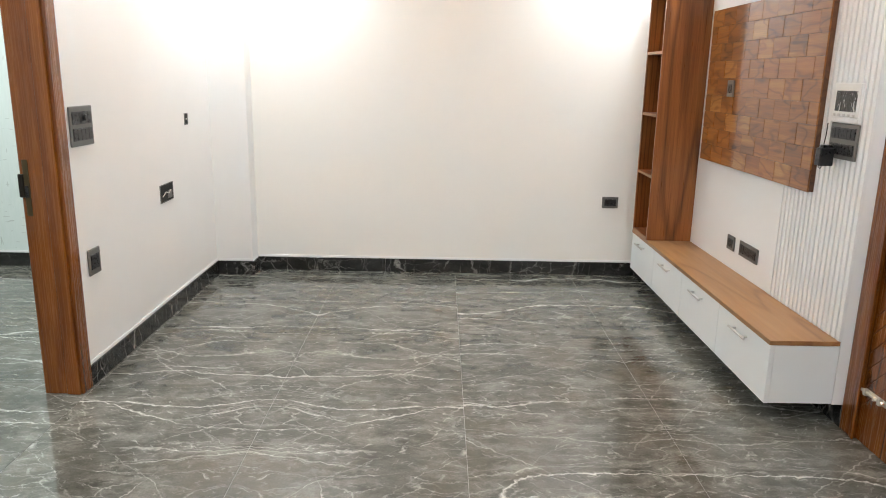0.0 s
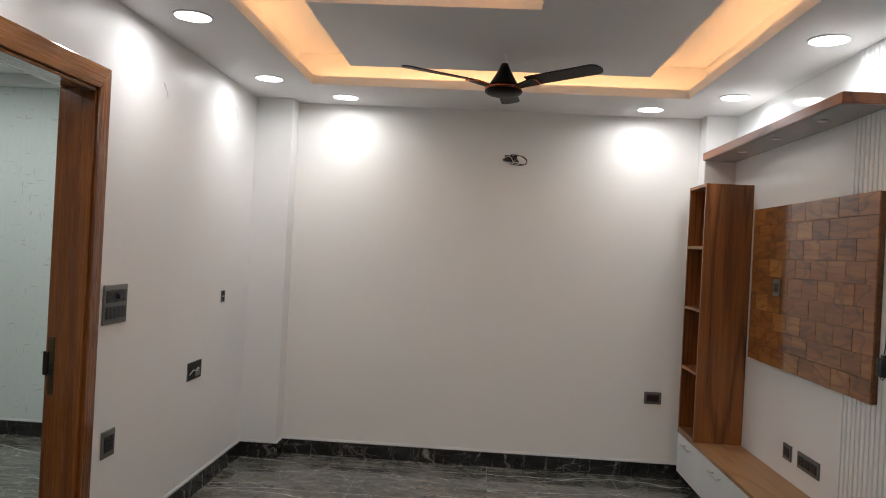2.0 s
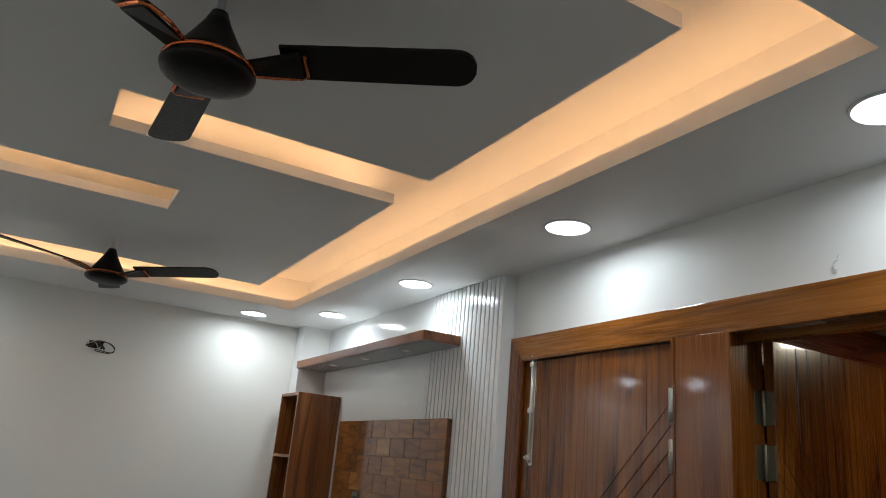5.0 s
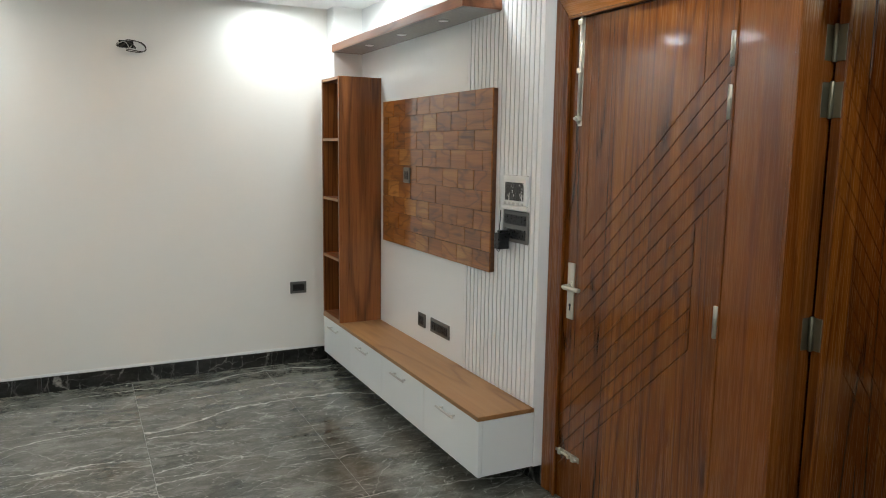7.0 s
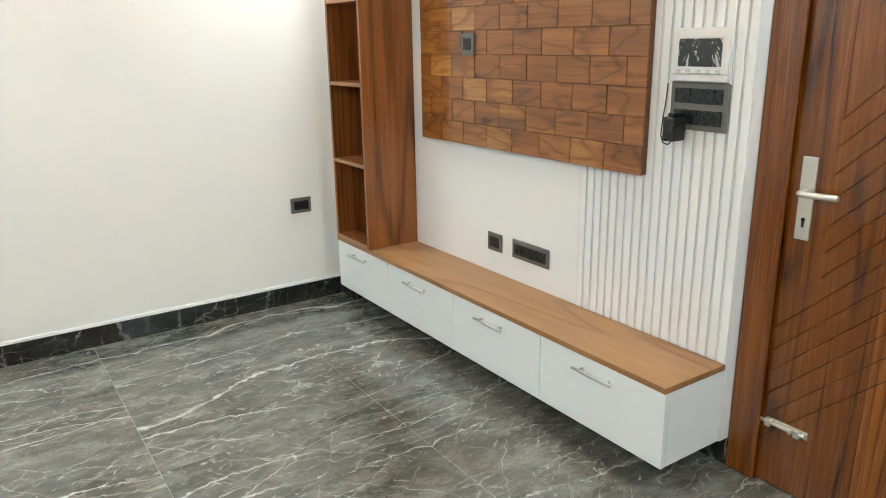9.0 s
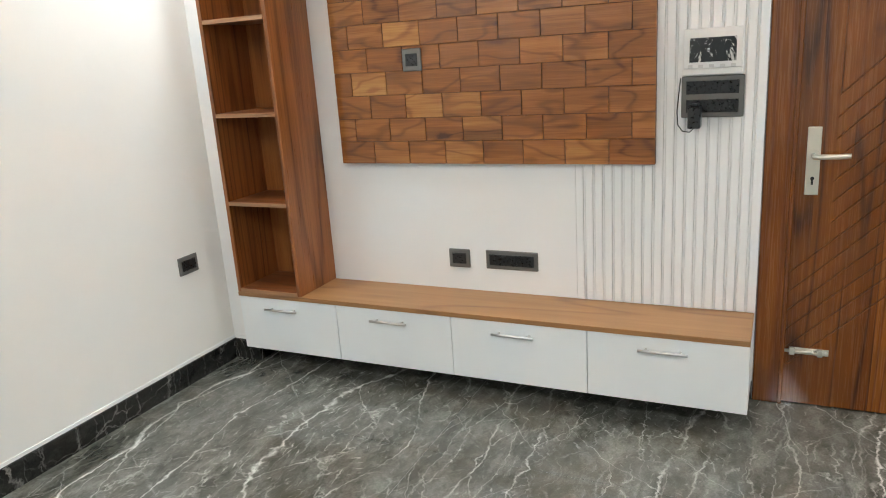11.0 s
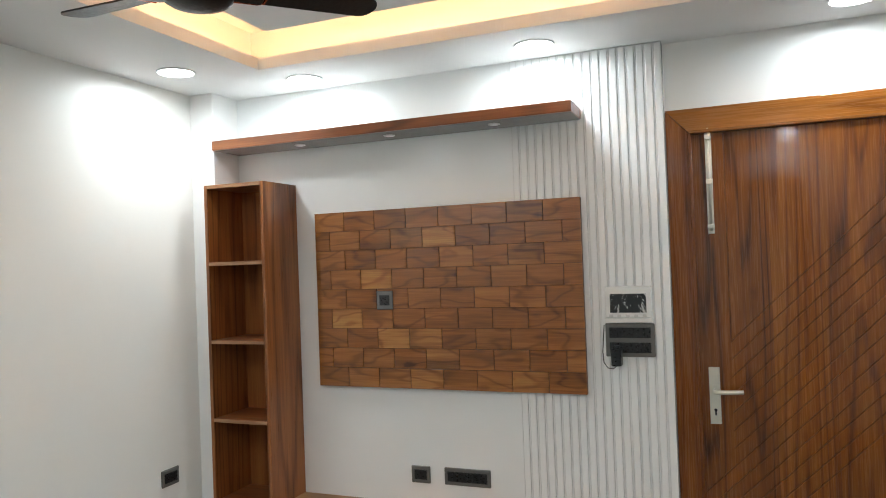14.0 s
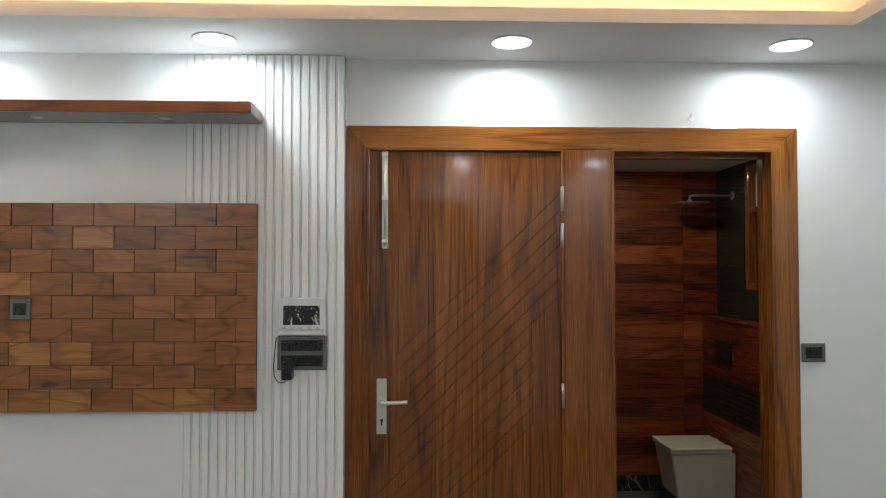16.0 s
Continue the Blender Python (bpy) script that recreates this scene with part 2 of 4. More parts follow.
WALL_END = pearl_paint()
CEIL = paint("ceiling_paint", (0.78, 0.775, 0.77), 0.6, 0.02, 0.06)
COVE_WHITE = paint("cove_paint", (0.82, 0.80, 0.76), 0.6, 0.02, 0.06)
LAMINATE = paint("white_gloss_laminate", (0.82, 0.83, 0.83), 0.13, 0.008, 0.0, spec=0.36, uneven=0.01)
DRAWER = paint("white_drawer_lacquer", (0.80, 0.83, 0.84), 0.36, 0.008, 0.01, uneven=0.01)
PUTTY = paint("putty", (0.86, 0.86, 0.85), 0.7, 0.03, 0.3)
TEAK = dict(dark=(0.044, 0.0105, 0.0018), mid=(0.178, 0.0515, 0.0062), light=(0.36, 0.130, 0.0195), gloss=0.085, fleck=0.055, stretch=0.050, line=0.20, patchy=0.32, heart=0.13)
# Lighter teak for one post and the heads: wood tone plus lamp light in colour.
GOLD_LIT = dict(TEAK, heart=0.10, dark=(0.080, 0.022, 0.0036), mid=(0.240, 0.081, 0.0118), light=(0.43, 0.172, 0.031))
DOOR = wood("teak_door", 2, **TEAK, rough=0.24, coat=0.9, strip=0.115, strip_axis=1, ring=48, knots=0.16)
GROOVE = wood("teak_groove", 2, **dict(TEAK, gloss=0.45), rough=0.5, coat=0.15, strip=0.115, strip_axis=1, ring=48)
FRAME_V = wood("teak_frame_upright", 2, **dict(TEAK, line=0.12, heart=0.12, fleck=0.03, mid=(0.178, 0.050, 0.0064)), rough=0.25, coat=0.8, wide=1.2, ring=16)
FRAME_H = wood("teak_frame_head", 1, **GOLD_LIT, rough=0.25, coat=0.8, wide=1.5, ring=22)
FRAME_G = wood("golden_lit_teak_upright", 2, **GOLD_LIT, rough=0.25, coat=0.8, wide=1.5, ring=22)
DARKWOOD = wood("tower_veneer_upright", 2, (0.080, 0.023, 0.005), (0.248, 0.083, 0.0205), (0.43, 0.168, 0.046), rough=0.32, coat=0.25, fleck=0.08, ring=30, stretch=0.06, patchy=0.5, knots=0.2)
SHELFWOOD = wood("veneer_lengthways", 1, (0.085, 0.026, 0.008), (0.205, 0.065, 0.020), (0.33, 0.12, 0.038), rough=0.33, coat=0.15, ring=22)
BENCH = wood("bench_veneer", 1, (0.19, 0.085, 0.037), (0.325, 0.166, 0.066), (0.45, 0.262, 0.116), rough=0.38, coat=0.1, ring=16)
BLOCK = wood("teak_block", 1, (0.066, 0.018, 0.003), (0.232, 0.078, 0.0128), (0.45, 0.188, 0.040), rough=0.34, coat=0.9, gloss=0.09, fleck=0.05, per_piece=0.13, ring=13, wide=2.6, stretch=0.3, patchy=0.50, line=0.15, knots=0.30, heart=0.14)
SAPWOOD = wood("teak_sapwood_block", 1, (0.080, 0.024, 0.0042), (0.264, 0.100, 0.0195), (0.54, 0.262, 0.070), rough=0.34, coat=0.9, gloss=0.09, fleck=0.05, per_piece=0.13, ring=13, wide=2.6, stretch=0.3, patchy=0.55, line=0.15, heart=0.24)
LIP = wood("pale_lipping", 1, (0.20, 0.095, 0.042), (0.32, 0.165, 0.080), (0.44, 0.26, 0.14), rough=0.45, coat=0.0)
FLOOR = marble("grey_marble", (0.052, 0.051, 0.041), (0.162, 0.159, 0.138), (0.60, 0.585, 0.535), 0.08)
SKIRT = marble("black_marble", (0.011, 0.011, 0.010), (0.030, 0.029, 0.027), (0.38, 0.37, 0.34), 0.12, 0.95, uv=False, scale=1.0)
GROUT = plain("grout", (0.10, 0.095, 0.09), 0.8)
GREY = plain("graphite_plastic", (0.135, 0.131, 0.122), 0.36)
BLACK = plain("black_plastic", (0.010, 0.010, 0.011), 0.3)
WHITEP = plain("white_plastic", (0.78, 0.78, 0.77), 0.35)
STEEL = plain("brushed_steel", (0.64, 0.63, 0.62), 0.37, 0.95)
NICKEL = plain("satin_nickel", (0.70, 0.67, 0.58), 0.34, 0.75)
HINGE_NI = plain("dull_nickel", (0.46, 0.43, 0.35), 0.32, 1.0)
HINGE = plain("brass_steel", (0.27, 0.25, 0.18), 0.4, 0.9)
FANBODY = plain("fan_brown_lacquer", (0.006, 0.004, 0.0035), 0.42, 0.0, 0.22)
COPPER = plain("copper_trim", (0.62, 0.17, 0.06), 0.25, 1.0)
# Near-black colour that stands for the shade inside holes and open boxes.
HOLE_SHADE = plain("hole_shade", (0.012, 0.011, 0.010), 0.8)
CERAMIC = plain("white_ceramic", (0.80, 0.775, 0.71), 0.12)
WIRE_D = plain("wire_dark", (0.05, 0.035, 0.025), 0.5)
WIRE_W = plain("wire_white", (0.55, 0.52, 0.46), 0.5)
LAMP = emitter("downlight_diffuser", (0.965, 0.985, 1.0), 7.0)
LAMP_DIM = emitter("bath_light_diffuser", (1.0, 0.84, 0.58), 185.0)
WARM = emitter("warm_led", (1.0, 0.57, 0.285), COVE)


def wallpaper_mat():
    k = Mat("pale_green_wallpaper", 0.7)
    co = k.coords()
    fib = k.noise(k.scaled(co, 1, 1, 0.15), 60, 3)
    dash_v = k.remap(k.noise(k.scaled(co, 60, 60, 9), 1.0, 1, 0.4), 0.70, 0.74)
    dash_h = k.remap(k.noise(k.scaled(co, 11, 11, 80, (0, 0, 0), (3, 1, 2)), 1.0, 1, 0.4), 0.70, 0.74)
    base = k.mix(fib, (0.62, 0.70, 0.66), (0.72, 0.78, 0.75))
    k.colour(k.mix(k.math("MULTIPLY", k.math("MAXIMUM", dash_v, dash_h), 0.6), base, (0.40, 0.43, 0.40)))
    return k.m


WALLPAPER = wallpaper_mat()
PLANK = wood("wood_look_tile", 1, (0.050, 0.008, 0.003), (0.170, 0.034, 0.011), (0.34, 0.090, 0.028), rough=0.28, coat=0.2, per_piece=0.4, ring=24)
PLANK_X = wood("wood_look_tile_across", 0, (0.050, 0.008, 0.003), (0.170, 0.034, 0.011), (0.34, 0.090, 0.028), rough=0.28, coat=0.2, per_piece=0.4, ring=24)
DARKTILE = plain("dark_ridged_tile", (0.020, 0.024, 0.020), 0.22)
BATHFLOOR = plain("bath_floor_tile", (0.10, 0.11, 0.10), 0.4)
FROST = plain("frosted_glass", (0.55, 0.58, 0.58), 0.5)


def film_mat():
    k = Mat("crinkled_film_screen", 0.12)
    v = k.noise(k.scaled(k.coords(), 1, 1, 0.45, (0.9, 0, 0)), 26, 4, 0.6, 2.2)
    k.colour(k.mix(k.remap(v, 0.57, 0.63), (0.02, 0.022, 0.024), (0.55, 0.55, 0.54))).bump(v, 0.6, 0.004)
    return k.m


FILM = film_mat()


# ---- mesh helpers ----
def box(bm, x0, x1, y0, y1, z0, z1, bevel=0.0, seg=1):
    r = bmesh.ops.create_cube(bm, size=1.0)
    bmesh.ops.scale(bm, vec=(x1 - x0, y1 - y0, z1 - z0), verts=r["verts"])
    bmesh.ops.translate(bm, vec=((x0 + x1) / 2, (y0 + y1) / 2, (z0 + z1) / 2), verts=r["verts"])
    if bevel:
        es = list({e for v in r["verts"] for e in v.link_edges})
        bmesh.ops.bevel(bm, geom=es, offset=bevel, segments=seg, affect="EDGES", profile=0.6)
    return bm


def bx(*a, **k):
    return box(bmesh.new(), *a, **k)


def lathe(bm, centre, profile, seg=32, axis="z"):
    """Revolve (radius, height) pairs about an axis through centre."""
    rings = []
    for r, h in profile:
        ring = []
        for i in range(seg):
            a = 2 * math.pi * i / seg
            u, v = r * math.cos(a), r * math.sin(a)
            off = {"z": (u, v, h), "x": (h, u, v), "y": (u, h, v)}[axis]
            ring.append(bm.verts.new(Vector(centre) + Vector(off)))
        rings.append(ring)
    for a, b in zip(rings, rings[1:]):
        for i in range(seg):
            bm.faces.new((a[i], a[(i + 1) % seg], b[(i + 1) % seg], b[i]))
    for ring in (rings[0], rings[-1]):
        bm.faces.new(ring)
    bmesh.ops.recalc_face_normals(bm, faces=bm.faces)
    return bm


def tube(bm, pts, r, seg=8):
    pts = [Vector(p) for p in pts]
    rings = []
    for i, p in enumerate(pts):
        d = (pts[min(i + 1, len(pts) - 1)] - pts[max(i - 1, 0)]).normalized()
        n = d.cross(Vector((0, 0, 1)) if abs(d.z) < 0.9 else Vector((1, 0, 0))).normalized()
        b = d.cross(n)
        rings.append([bm.verts.new(p + r * (math.cos(2 * math.pi * k / seg) * n + math.sin(2 * math.pi * k / seg) * b)) for k in range(seg)])
    for a, b in zip(rings, rings[1:]):
        for i in range(seg):
            bm.faces.new((a[i], a[(i + 1) % seg], b[(i + 1) % seg], b[i]))
    bm.faces.new(rings[0]), bm.faces.new(rings[-1])
    bmesh.ops.recalc_face_normals(bm, faces=bm.faces)
    return bm


def part(name, bm, material, parent=None, label="", smooth=False):
    """Link a bmesh, given in world metres, as one mesh object, under a thing or a part."""
    me = bpy.data.meshes.new(name)
    if parent is not None:
        bmesh.ops.translate(bm, vec=-origin_of(parent), verts=bm.verts)
    if smooth:
        for f in bm.faces:
            f.smooth = len(f.verts) == 4
    bm.to_mesh(me)
    bm.free()
    me.materials.append(material)
    ob = new(name, me)
    if parent is not None:
        ob.parent = parent
    if label:
        ob["label"] = label
    return ob


def origin_of(ob):
    v = Vector((0, 0, 0))
    while ob is not None:
        v = v + ob.location
        ob = ob.parent
    return v


def thing(name, at, label, category, group=""):
    ob = new(name)
    ob.empty_display_size = 0.05
    ob.location = at
    return tagged(ob, label, category, group)


def setting(name, bm, material, label, category):
    return tagged(part(name, bm, material), label, category, kind="structure")


# ---- plan ----
XL, XR, YB, YS = -1.33, 2.02, 5.945, -1.2      # faces of the hall's walls
ZC, ZSLAB = 2.503, 2.73                         # lowered ceiling, slab over the cove
XTV = 1.962                                     # face of the panelling behind the TV board
TOP = 2.75

# walls
b = bmesh.new()
for y0, y1, z0, z1 in ((YS, 2.74, 0, TOP), (3.78, YB, 0, TOP), (2.74, 3.78, 2.135, TOP)):
    box(b, XL - 0.15, XL, y0, y1, z0, z1)
setting("wall_west", b, WALL, "smooth off-white painted wall with a doorway", "wall")
b = bmesh.new()
for y0, y1, z0, z1 in ((YS, 1.57, 0, TOP), (3.50, YB, 0, TOP), (1.57, 3.50, 2.135, TOP)):
    box(b, XR, XR + 0.15, y0, y1, z0, z1)
setting("wall_east", b, WALL, "smooth white painted wall with a double door frame", "wall")
setting("wall_north", bx(XL - 0.15, XR + 0.15, YB, YB + 0.15, 0, TOP), WALL_END, "cream pearl-textured painted end wall", "wall")
setting("wall_south", bx(XL - 0.15, XR + 0.15, YS - 0.15, YS, 0, TOP), WALL, "plain off-white painted wall", "wall")
setting("column_west", bx(XL - 0.03, -1.07, 5.80, YB + 0.03, -0.02, ZC + 0.01, bevel=0.004), WALL, "shallow off-white plastered column", "column")
setting("column_east", bx(1.757, XR + 0.03, 5.80, YB + 0.03, -0.02, ZC + 0.01, bevel=0.004), WALL, "shallow white plastered column in the corner", "column")
setting("tv_backing_panel", bx(XTV, XR, 3.552, 5.80, 0.104, ZC - 0.001), LAMINATE, "glossy white laminate panelling behind the TV board", "wall panel")

# ceiling: lowered border with an upstand, slab above, two-armed island
CX0, CX1, CY0, CY1 = -0.825, 1.50, 1.55, 5.32
b = bmesh.new()
E = 0.014
for x0, x1, y0, y1 in ((XL, CX0 - E, YS, YB), (CX1 + E, XR, YS, YB), (CX0 - E, CX1 + E, YS, CY0 - E), (CX0 - E, CX1 + E, CY1 + E, YB)):
    box(b, x0, x1, y0, y1, ZC, ZC + 0.014)
for x0, x1, y0, y1 in ((CX0 - E, CX0, CY0 - E, CY1 + E), (CX1, CX1 + E, CY0 - E, CY1 + E), (CX0, CX1, CY0 - E, CY0), (CX0, CX1, CY1, CY1 + E)):
    box(b, x0, x1, y0, y1, ZC, ZC + 0.055)
setting("ceiling", b, CEIL, "white lowered gypsum ceiling border with downlights", "ceiling")
b = bmesh.new()
box(b, XL, XR, YS, YB, ZSLAB, ZSLAB + 0.05)
G = 0.13
for x0, x1, y0, y1 in ((CX0 - G - 0.01, CX0 - G, CY0 - G, CY1 + G), (CX1 + G, CX1 + G + 0.01, CY0 - G, CY1 + G), (CX0 - G, CX1 + G, CY0 - G - 0.01, CY0 - G), (CX0 - G, CX1 + G, CY1 + G, CY1 + G + 0.01)):
    box(b, x0, x1, y0, y1, ZC + 0.014, ZSLAB)
setting("ceiling_slab", b, COVE_WHITE, "cream ceiling inside the warm-lit cove", "ceiling")
IX0, IX1, IY0, IY1, IZ = -0.542, 1.208, 1.80, 5.067, 2.563
b = bmesh.new()
outline = ((IX0, IY0), (IX1, IY0), (IX1, 2.94), (0.19, 2.94), (0.19, 3.235), (IX1, 3.235), (IX1, IY1), (IX0, IY1), (IX0, 3.98), (0.495, 3.98), (0.495, 3.70), (IX0, 3.70))
b.faces.new([b.verts.new((x, y, IZ)) for x, y in outline])
up = bmesh.ops.extrude_face_region(b, geom=b.faces[:])
bmesh.ops.translate(b, vec=(0, 0, 0.04), verts=[v for v in up["geom"] if isinstance(v, bmesh.types.BMVert)])
bmesh.ops.recalc_face_normals(b, faces=b.faces)
setting("ceiling_island", b, CEIL, "flat white suspended ceiling island with two slot cutouts", "ceiling")

# hidden warm LED tapes that light the cove
def tape(x0, x1, y0, y1, z):
    tagged(part("led_strip", bx(x0, x1, y0, y1, z, z + 0.016), WARM), "warm white LED tape hidden in the ceiling cove", "led strip", "cove led strips")

ZT = ZC + 0.0145
for a in ((CX0 - 0.05, CX0 - 0.04, CY0, CY1), (CX1 + 0.04, CX1 + 0.05, CY0, CY1), (CX0, CX1, CY1 + 0.04, CY1 + 0.05), (CX0, CX1, CY0 - 0.05, CY0 - 0.04)):
    tape(*a, ZT)
ZT = IZ + 0.0405
I = 0.05
for a in ((IX0 + I, IX0 + I + 0.01, IY0 + 0.1, 3.66), (IX0 + I, IX0 + I + 0.01, 4.12, IY1 - 0.1), (IX1 - I - 0.01, IX1 - I, 3.38, IY1 - 0.1), (IX1 - I - 0.01, IX1 - I, IY0 + 0.1, 2.89),
          (IX0 + 0.1, IX1 - 0.1, IY1 - I - 0.01, IY1 - I), (IX0 + 0.1, IX1 - 0.1, IY0 + I, IY0 + I + 0.01),
          (IX0 + I, 0.45, 3.655, 3.665), (IX0 + I, 0.45, 4.10, 4.11), (0.24, IX1 - I, 2.895, 2.905), (0.24, IX1 - I, 3.36, 3.37)):
    tape(*a, ZT)

# downlights
lamp = thing("downlight", (1.745, 5.225, ZC), "round white recessed LED downlight switched on", "downlight", "ceiling downlights")
c0 = Vector((1.745, 5.225, ZC))
part("trim_ring", lathe(bmesh.new(), c0, [(0.0805, -0.0005), (0.0805, -0.006), (0.087, -0.004), (0.088, 0.0)], 40), WHITEP, lamp, smooth=True)
part("diffuser", lathe(bmesh.new(), c0, [(0.080, -0.0055), (0.080, -0.0015)], 40), LAMP, lamp, "glowing white diffuser")
disc = bpy.data.lights.new("lamp", "AREA")
disc.shape, disc.size, disc.spread = "DISK", 0.15, radians(172)
disc.energy, disc.color = DOWNLIGHT, (0.955, 0.985, 1.0)
glow = new("lamp", disc)
glow.location, glow.parent = (0, 0, -0.008), lamp
# y 0.49, y -0.69 and west 1.67 are unseen, added to raise the light.
for x, y in ((1.745, 4.061), (1.745, 2.844), (1.745, 1.67), (1.349, 5.669), (-0.682, 5.673), (-1.067, 5.209), (-1.067, 4.04), (-1.067, 2.85), (-1.067, 1.67), (1.745, 0.49), (-1.067, 0.49), (1.745, -0.69), (-1.067, -0.69)):
    copy_thing(lamp, pose(x, y, ZC))


# ceiling fans
def fan(x, y, angle):
    f = thing("ceiling_fan", (x, y, 2.40), "dark brown three-blade ceiling fan with copper trim, at rest", "ceiling fan", "ceiling fans")
    c = Vector((x, y, 0))
    part("downrod", lathe(bmesh.new(), c, [(0.009, 2.49), (0.009, IZ - 0.002)], 12), STEEL, f)
    part("canopy", lathe(bmesh.new(), c, [(0.012, 2.512), (0.018, 2.512), (0.030, 2.482), (0.052, 2.442), (0.078, 2.400), (0.084, 2.391), (0.074, 2.388)], 36), FANBODY, f, smooth=True)
    part("trim_ring", lathe(bmesh.new(), c, [(0.070, 2.388), (0.094, 2.385), (0.099, 2.379), (0.095, 2.374), (0.070, 2.373)], 36), COPPER, f, "copper-coloured ring", smooth=True)
    part("motor_housing", lathe(bmesh.new(), c, [(0.093, 2.374), (0.101, 2.367), (0.097, 2.356), (0.082, 2.346), (0.055, 2.339), (0.02, 2.336)], 36), FANBODY, f, smooth=True)
    for i in range(3):
        a = radians(angle + 120 * i)
        m = Matrix.Translation((x, y, 2.398)) @ Matrix.Rotation(a, 4, "Z")
        bb = bmesh.new()
        n = 24
        for k in range(n + 1):
            s = 1 - (1 - k / n) ** 1.8
            r = 0.155 + 0.415 * s
            w = 0.047 + 0.009 * s
            end = max(0.0, (s - 0.88) / 0.12)
            w *= math.sqrt(max(0.05, 1 - end ** 2.6 * 0.985))
            tilt = -radians(13 - 4 * s)
            up = 0.006 + 0.018 * s
            for side in (-1, 1):
                for h in (-0.003, 0.003):
                    bb.verts.new(m @ Vector((r, side * w * math.cos(tilt), up + side * w * math.sin(tilt) + h)))
        bb.verts.ensure_lookup_table()
        for k in range(n):
            q = [bb.verts[4 * k + j] for j in range(4)] + [bb.verts[4 * k + 4 + j] for j in range(4)]
            for idx in ((0, 2, 6, 4), (1, 5, 7, 3), (0, 4, 5, 1), (2, 3, 7, 6)):
                bb.faces.new([q[j] for j in idx])
        bb.faces.new([bb.verts[j] for j in (0, 1, 3, 2)]), bb.faces.new([bb.verts[4 * n + j] for j in (0, 2, 3, 1)])
        bmesh.ops.recalc_face_normals(bb, faces=bb.faces)
        blade = part("blade", bb, FANBODY, f)
        arm = bmesh.new()
        box(arm, 0.080, 0.20, -0.034, 0.034, -0.004, 0.004, bevel=0.003)
        for v in arm.verts:
            t = min(1.0, max(0.0, (v.co.x - 0.08) / 0.12))
            v.co.y *= 0.75 + 0.45 * t
            v.co.z += v.co.y * -math.tan(radians(12)) * t + 0.001 - 0.016 * (1 - t)
        bmesh.ops.transform(arm, matrix=m, verts=arm.verts)
        part("blade_iron", arm, FANBODY, f)
        tr = bmesh.new()
        pts = [m @ Vector(p) for p in ((0.094, 0.030, -0.016), (0.14, 0.043, -0.009), (0.19, 0.045, -0.006), (0.206, 0.034, -0.004), (0.207, -0.03, 0.006))]
        tube(tr, pts, 0.0045, 6)
        part("trim_line", tr, COPPER, f, "thin copper line")


fan(0.36, 4.70, -36)
fan(0.335, 2.30, -30)


# ---- east side: double door frame, doors ----
XF = 2.006
FY = (1.507, 1.620, 2.360, 2.578, 3.456, 3.551)   # outer, opening, mullion, leaf, outer


def mitred_post(bm, inner, outer, z, top):
    """Slope the post's upper end from its inner edge up to its outer edge."""
    for v in bm.verts:
        if inner != outer and v.co.z > z - 0.1:
            v.co.z += (top - z) * min(1, max(0, (v.co.y - inner) / (outer - inner))) - 0.0006
    return bm


def mitred_head(bm, low, high):
    """Cut both ends of a head piece to the same slopes."""
    ys, zs = [v.co.y for v in bm.verts], [v.co.z for v in bm.verts]
    y0, y1, z0, z1 = min(ys), max(ys), min(zs), max(zs)
    for v in bm.verts:
        f = (z1 - v.co.z) / (z1 - z0)
        v.co.y += f * low if v.co.y < (y0 + y1) / 2 else -f * high
    return bm


fr = tagged(new("door_frame"), "varnished teak double door frame with moulded edges", "door frame", kind="structure")
for y0, y1 in ((FY[0], FY[1]), (FY[2], FY[3]), (FY[4], FY[5])):
    inner, outer = {FY[0]: (FY[1], FY[0]), FY[2]: (FY[2], FY[2]), FY[4]: (FY[4], FY[5])}[y0]
    part("post", mitred_post(bx(XF, XF + 0.162, y0, y1, 0, 2.10, bevel=0.0015 if y0 == FY[2] else 0.006, seg=2), inner, outer, 2.10, 2.203), FRAME_G if y0 == FY[0] else FRAME_V, fr)
part("head", mitred_head(bx(XF, XF + 0.162, FY[0], FY[5], 2.1002, 2.203, bevel=0.003, seg=2), FY[1] - FY[0], FY[5] - FY[4]), FRAME_H, fr)
for y in (FY[1] - 0.004, FY[2] - 0.012, FY[3] - 0.004, FY[4] - 0.012):
    part("bead", bx(XF - 0.006, XF + 0.004, y, y + 0.016, 0, 2.096, bevel=0.003), FRAME_V, fr)
for y0, y1 in ((FY[1], FY[2]), (FY[3], FY[4])):
    part("head_bead", bx(XF - 0.005, XF + 0.004, y0, y1, 2.092, 2.106, bevel=0.003), FRAME_H, fr)
    part("stop", bx(XF + 0.075, XF + 0.12, y0, y1, 2.075, 2.1), FRAME_H, fr)
part("stop", bx(XF + 0.075, XF + 0.12, FY[1], FY[1] + 0.014, 0, 2.075), FRAME_V, fr)


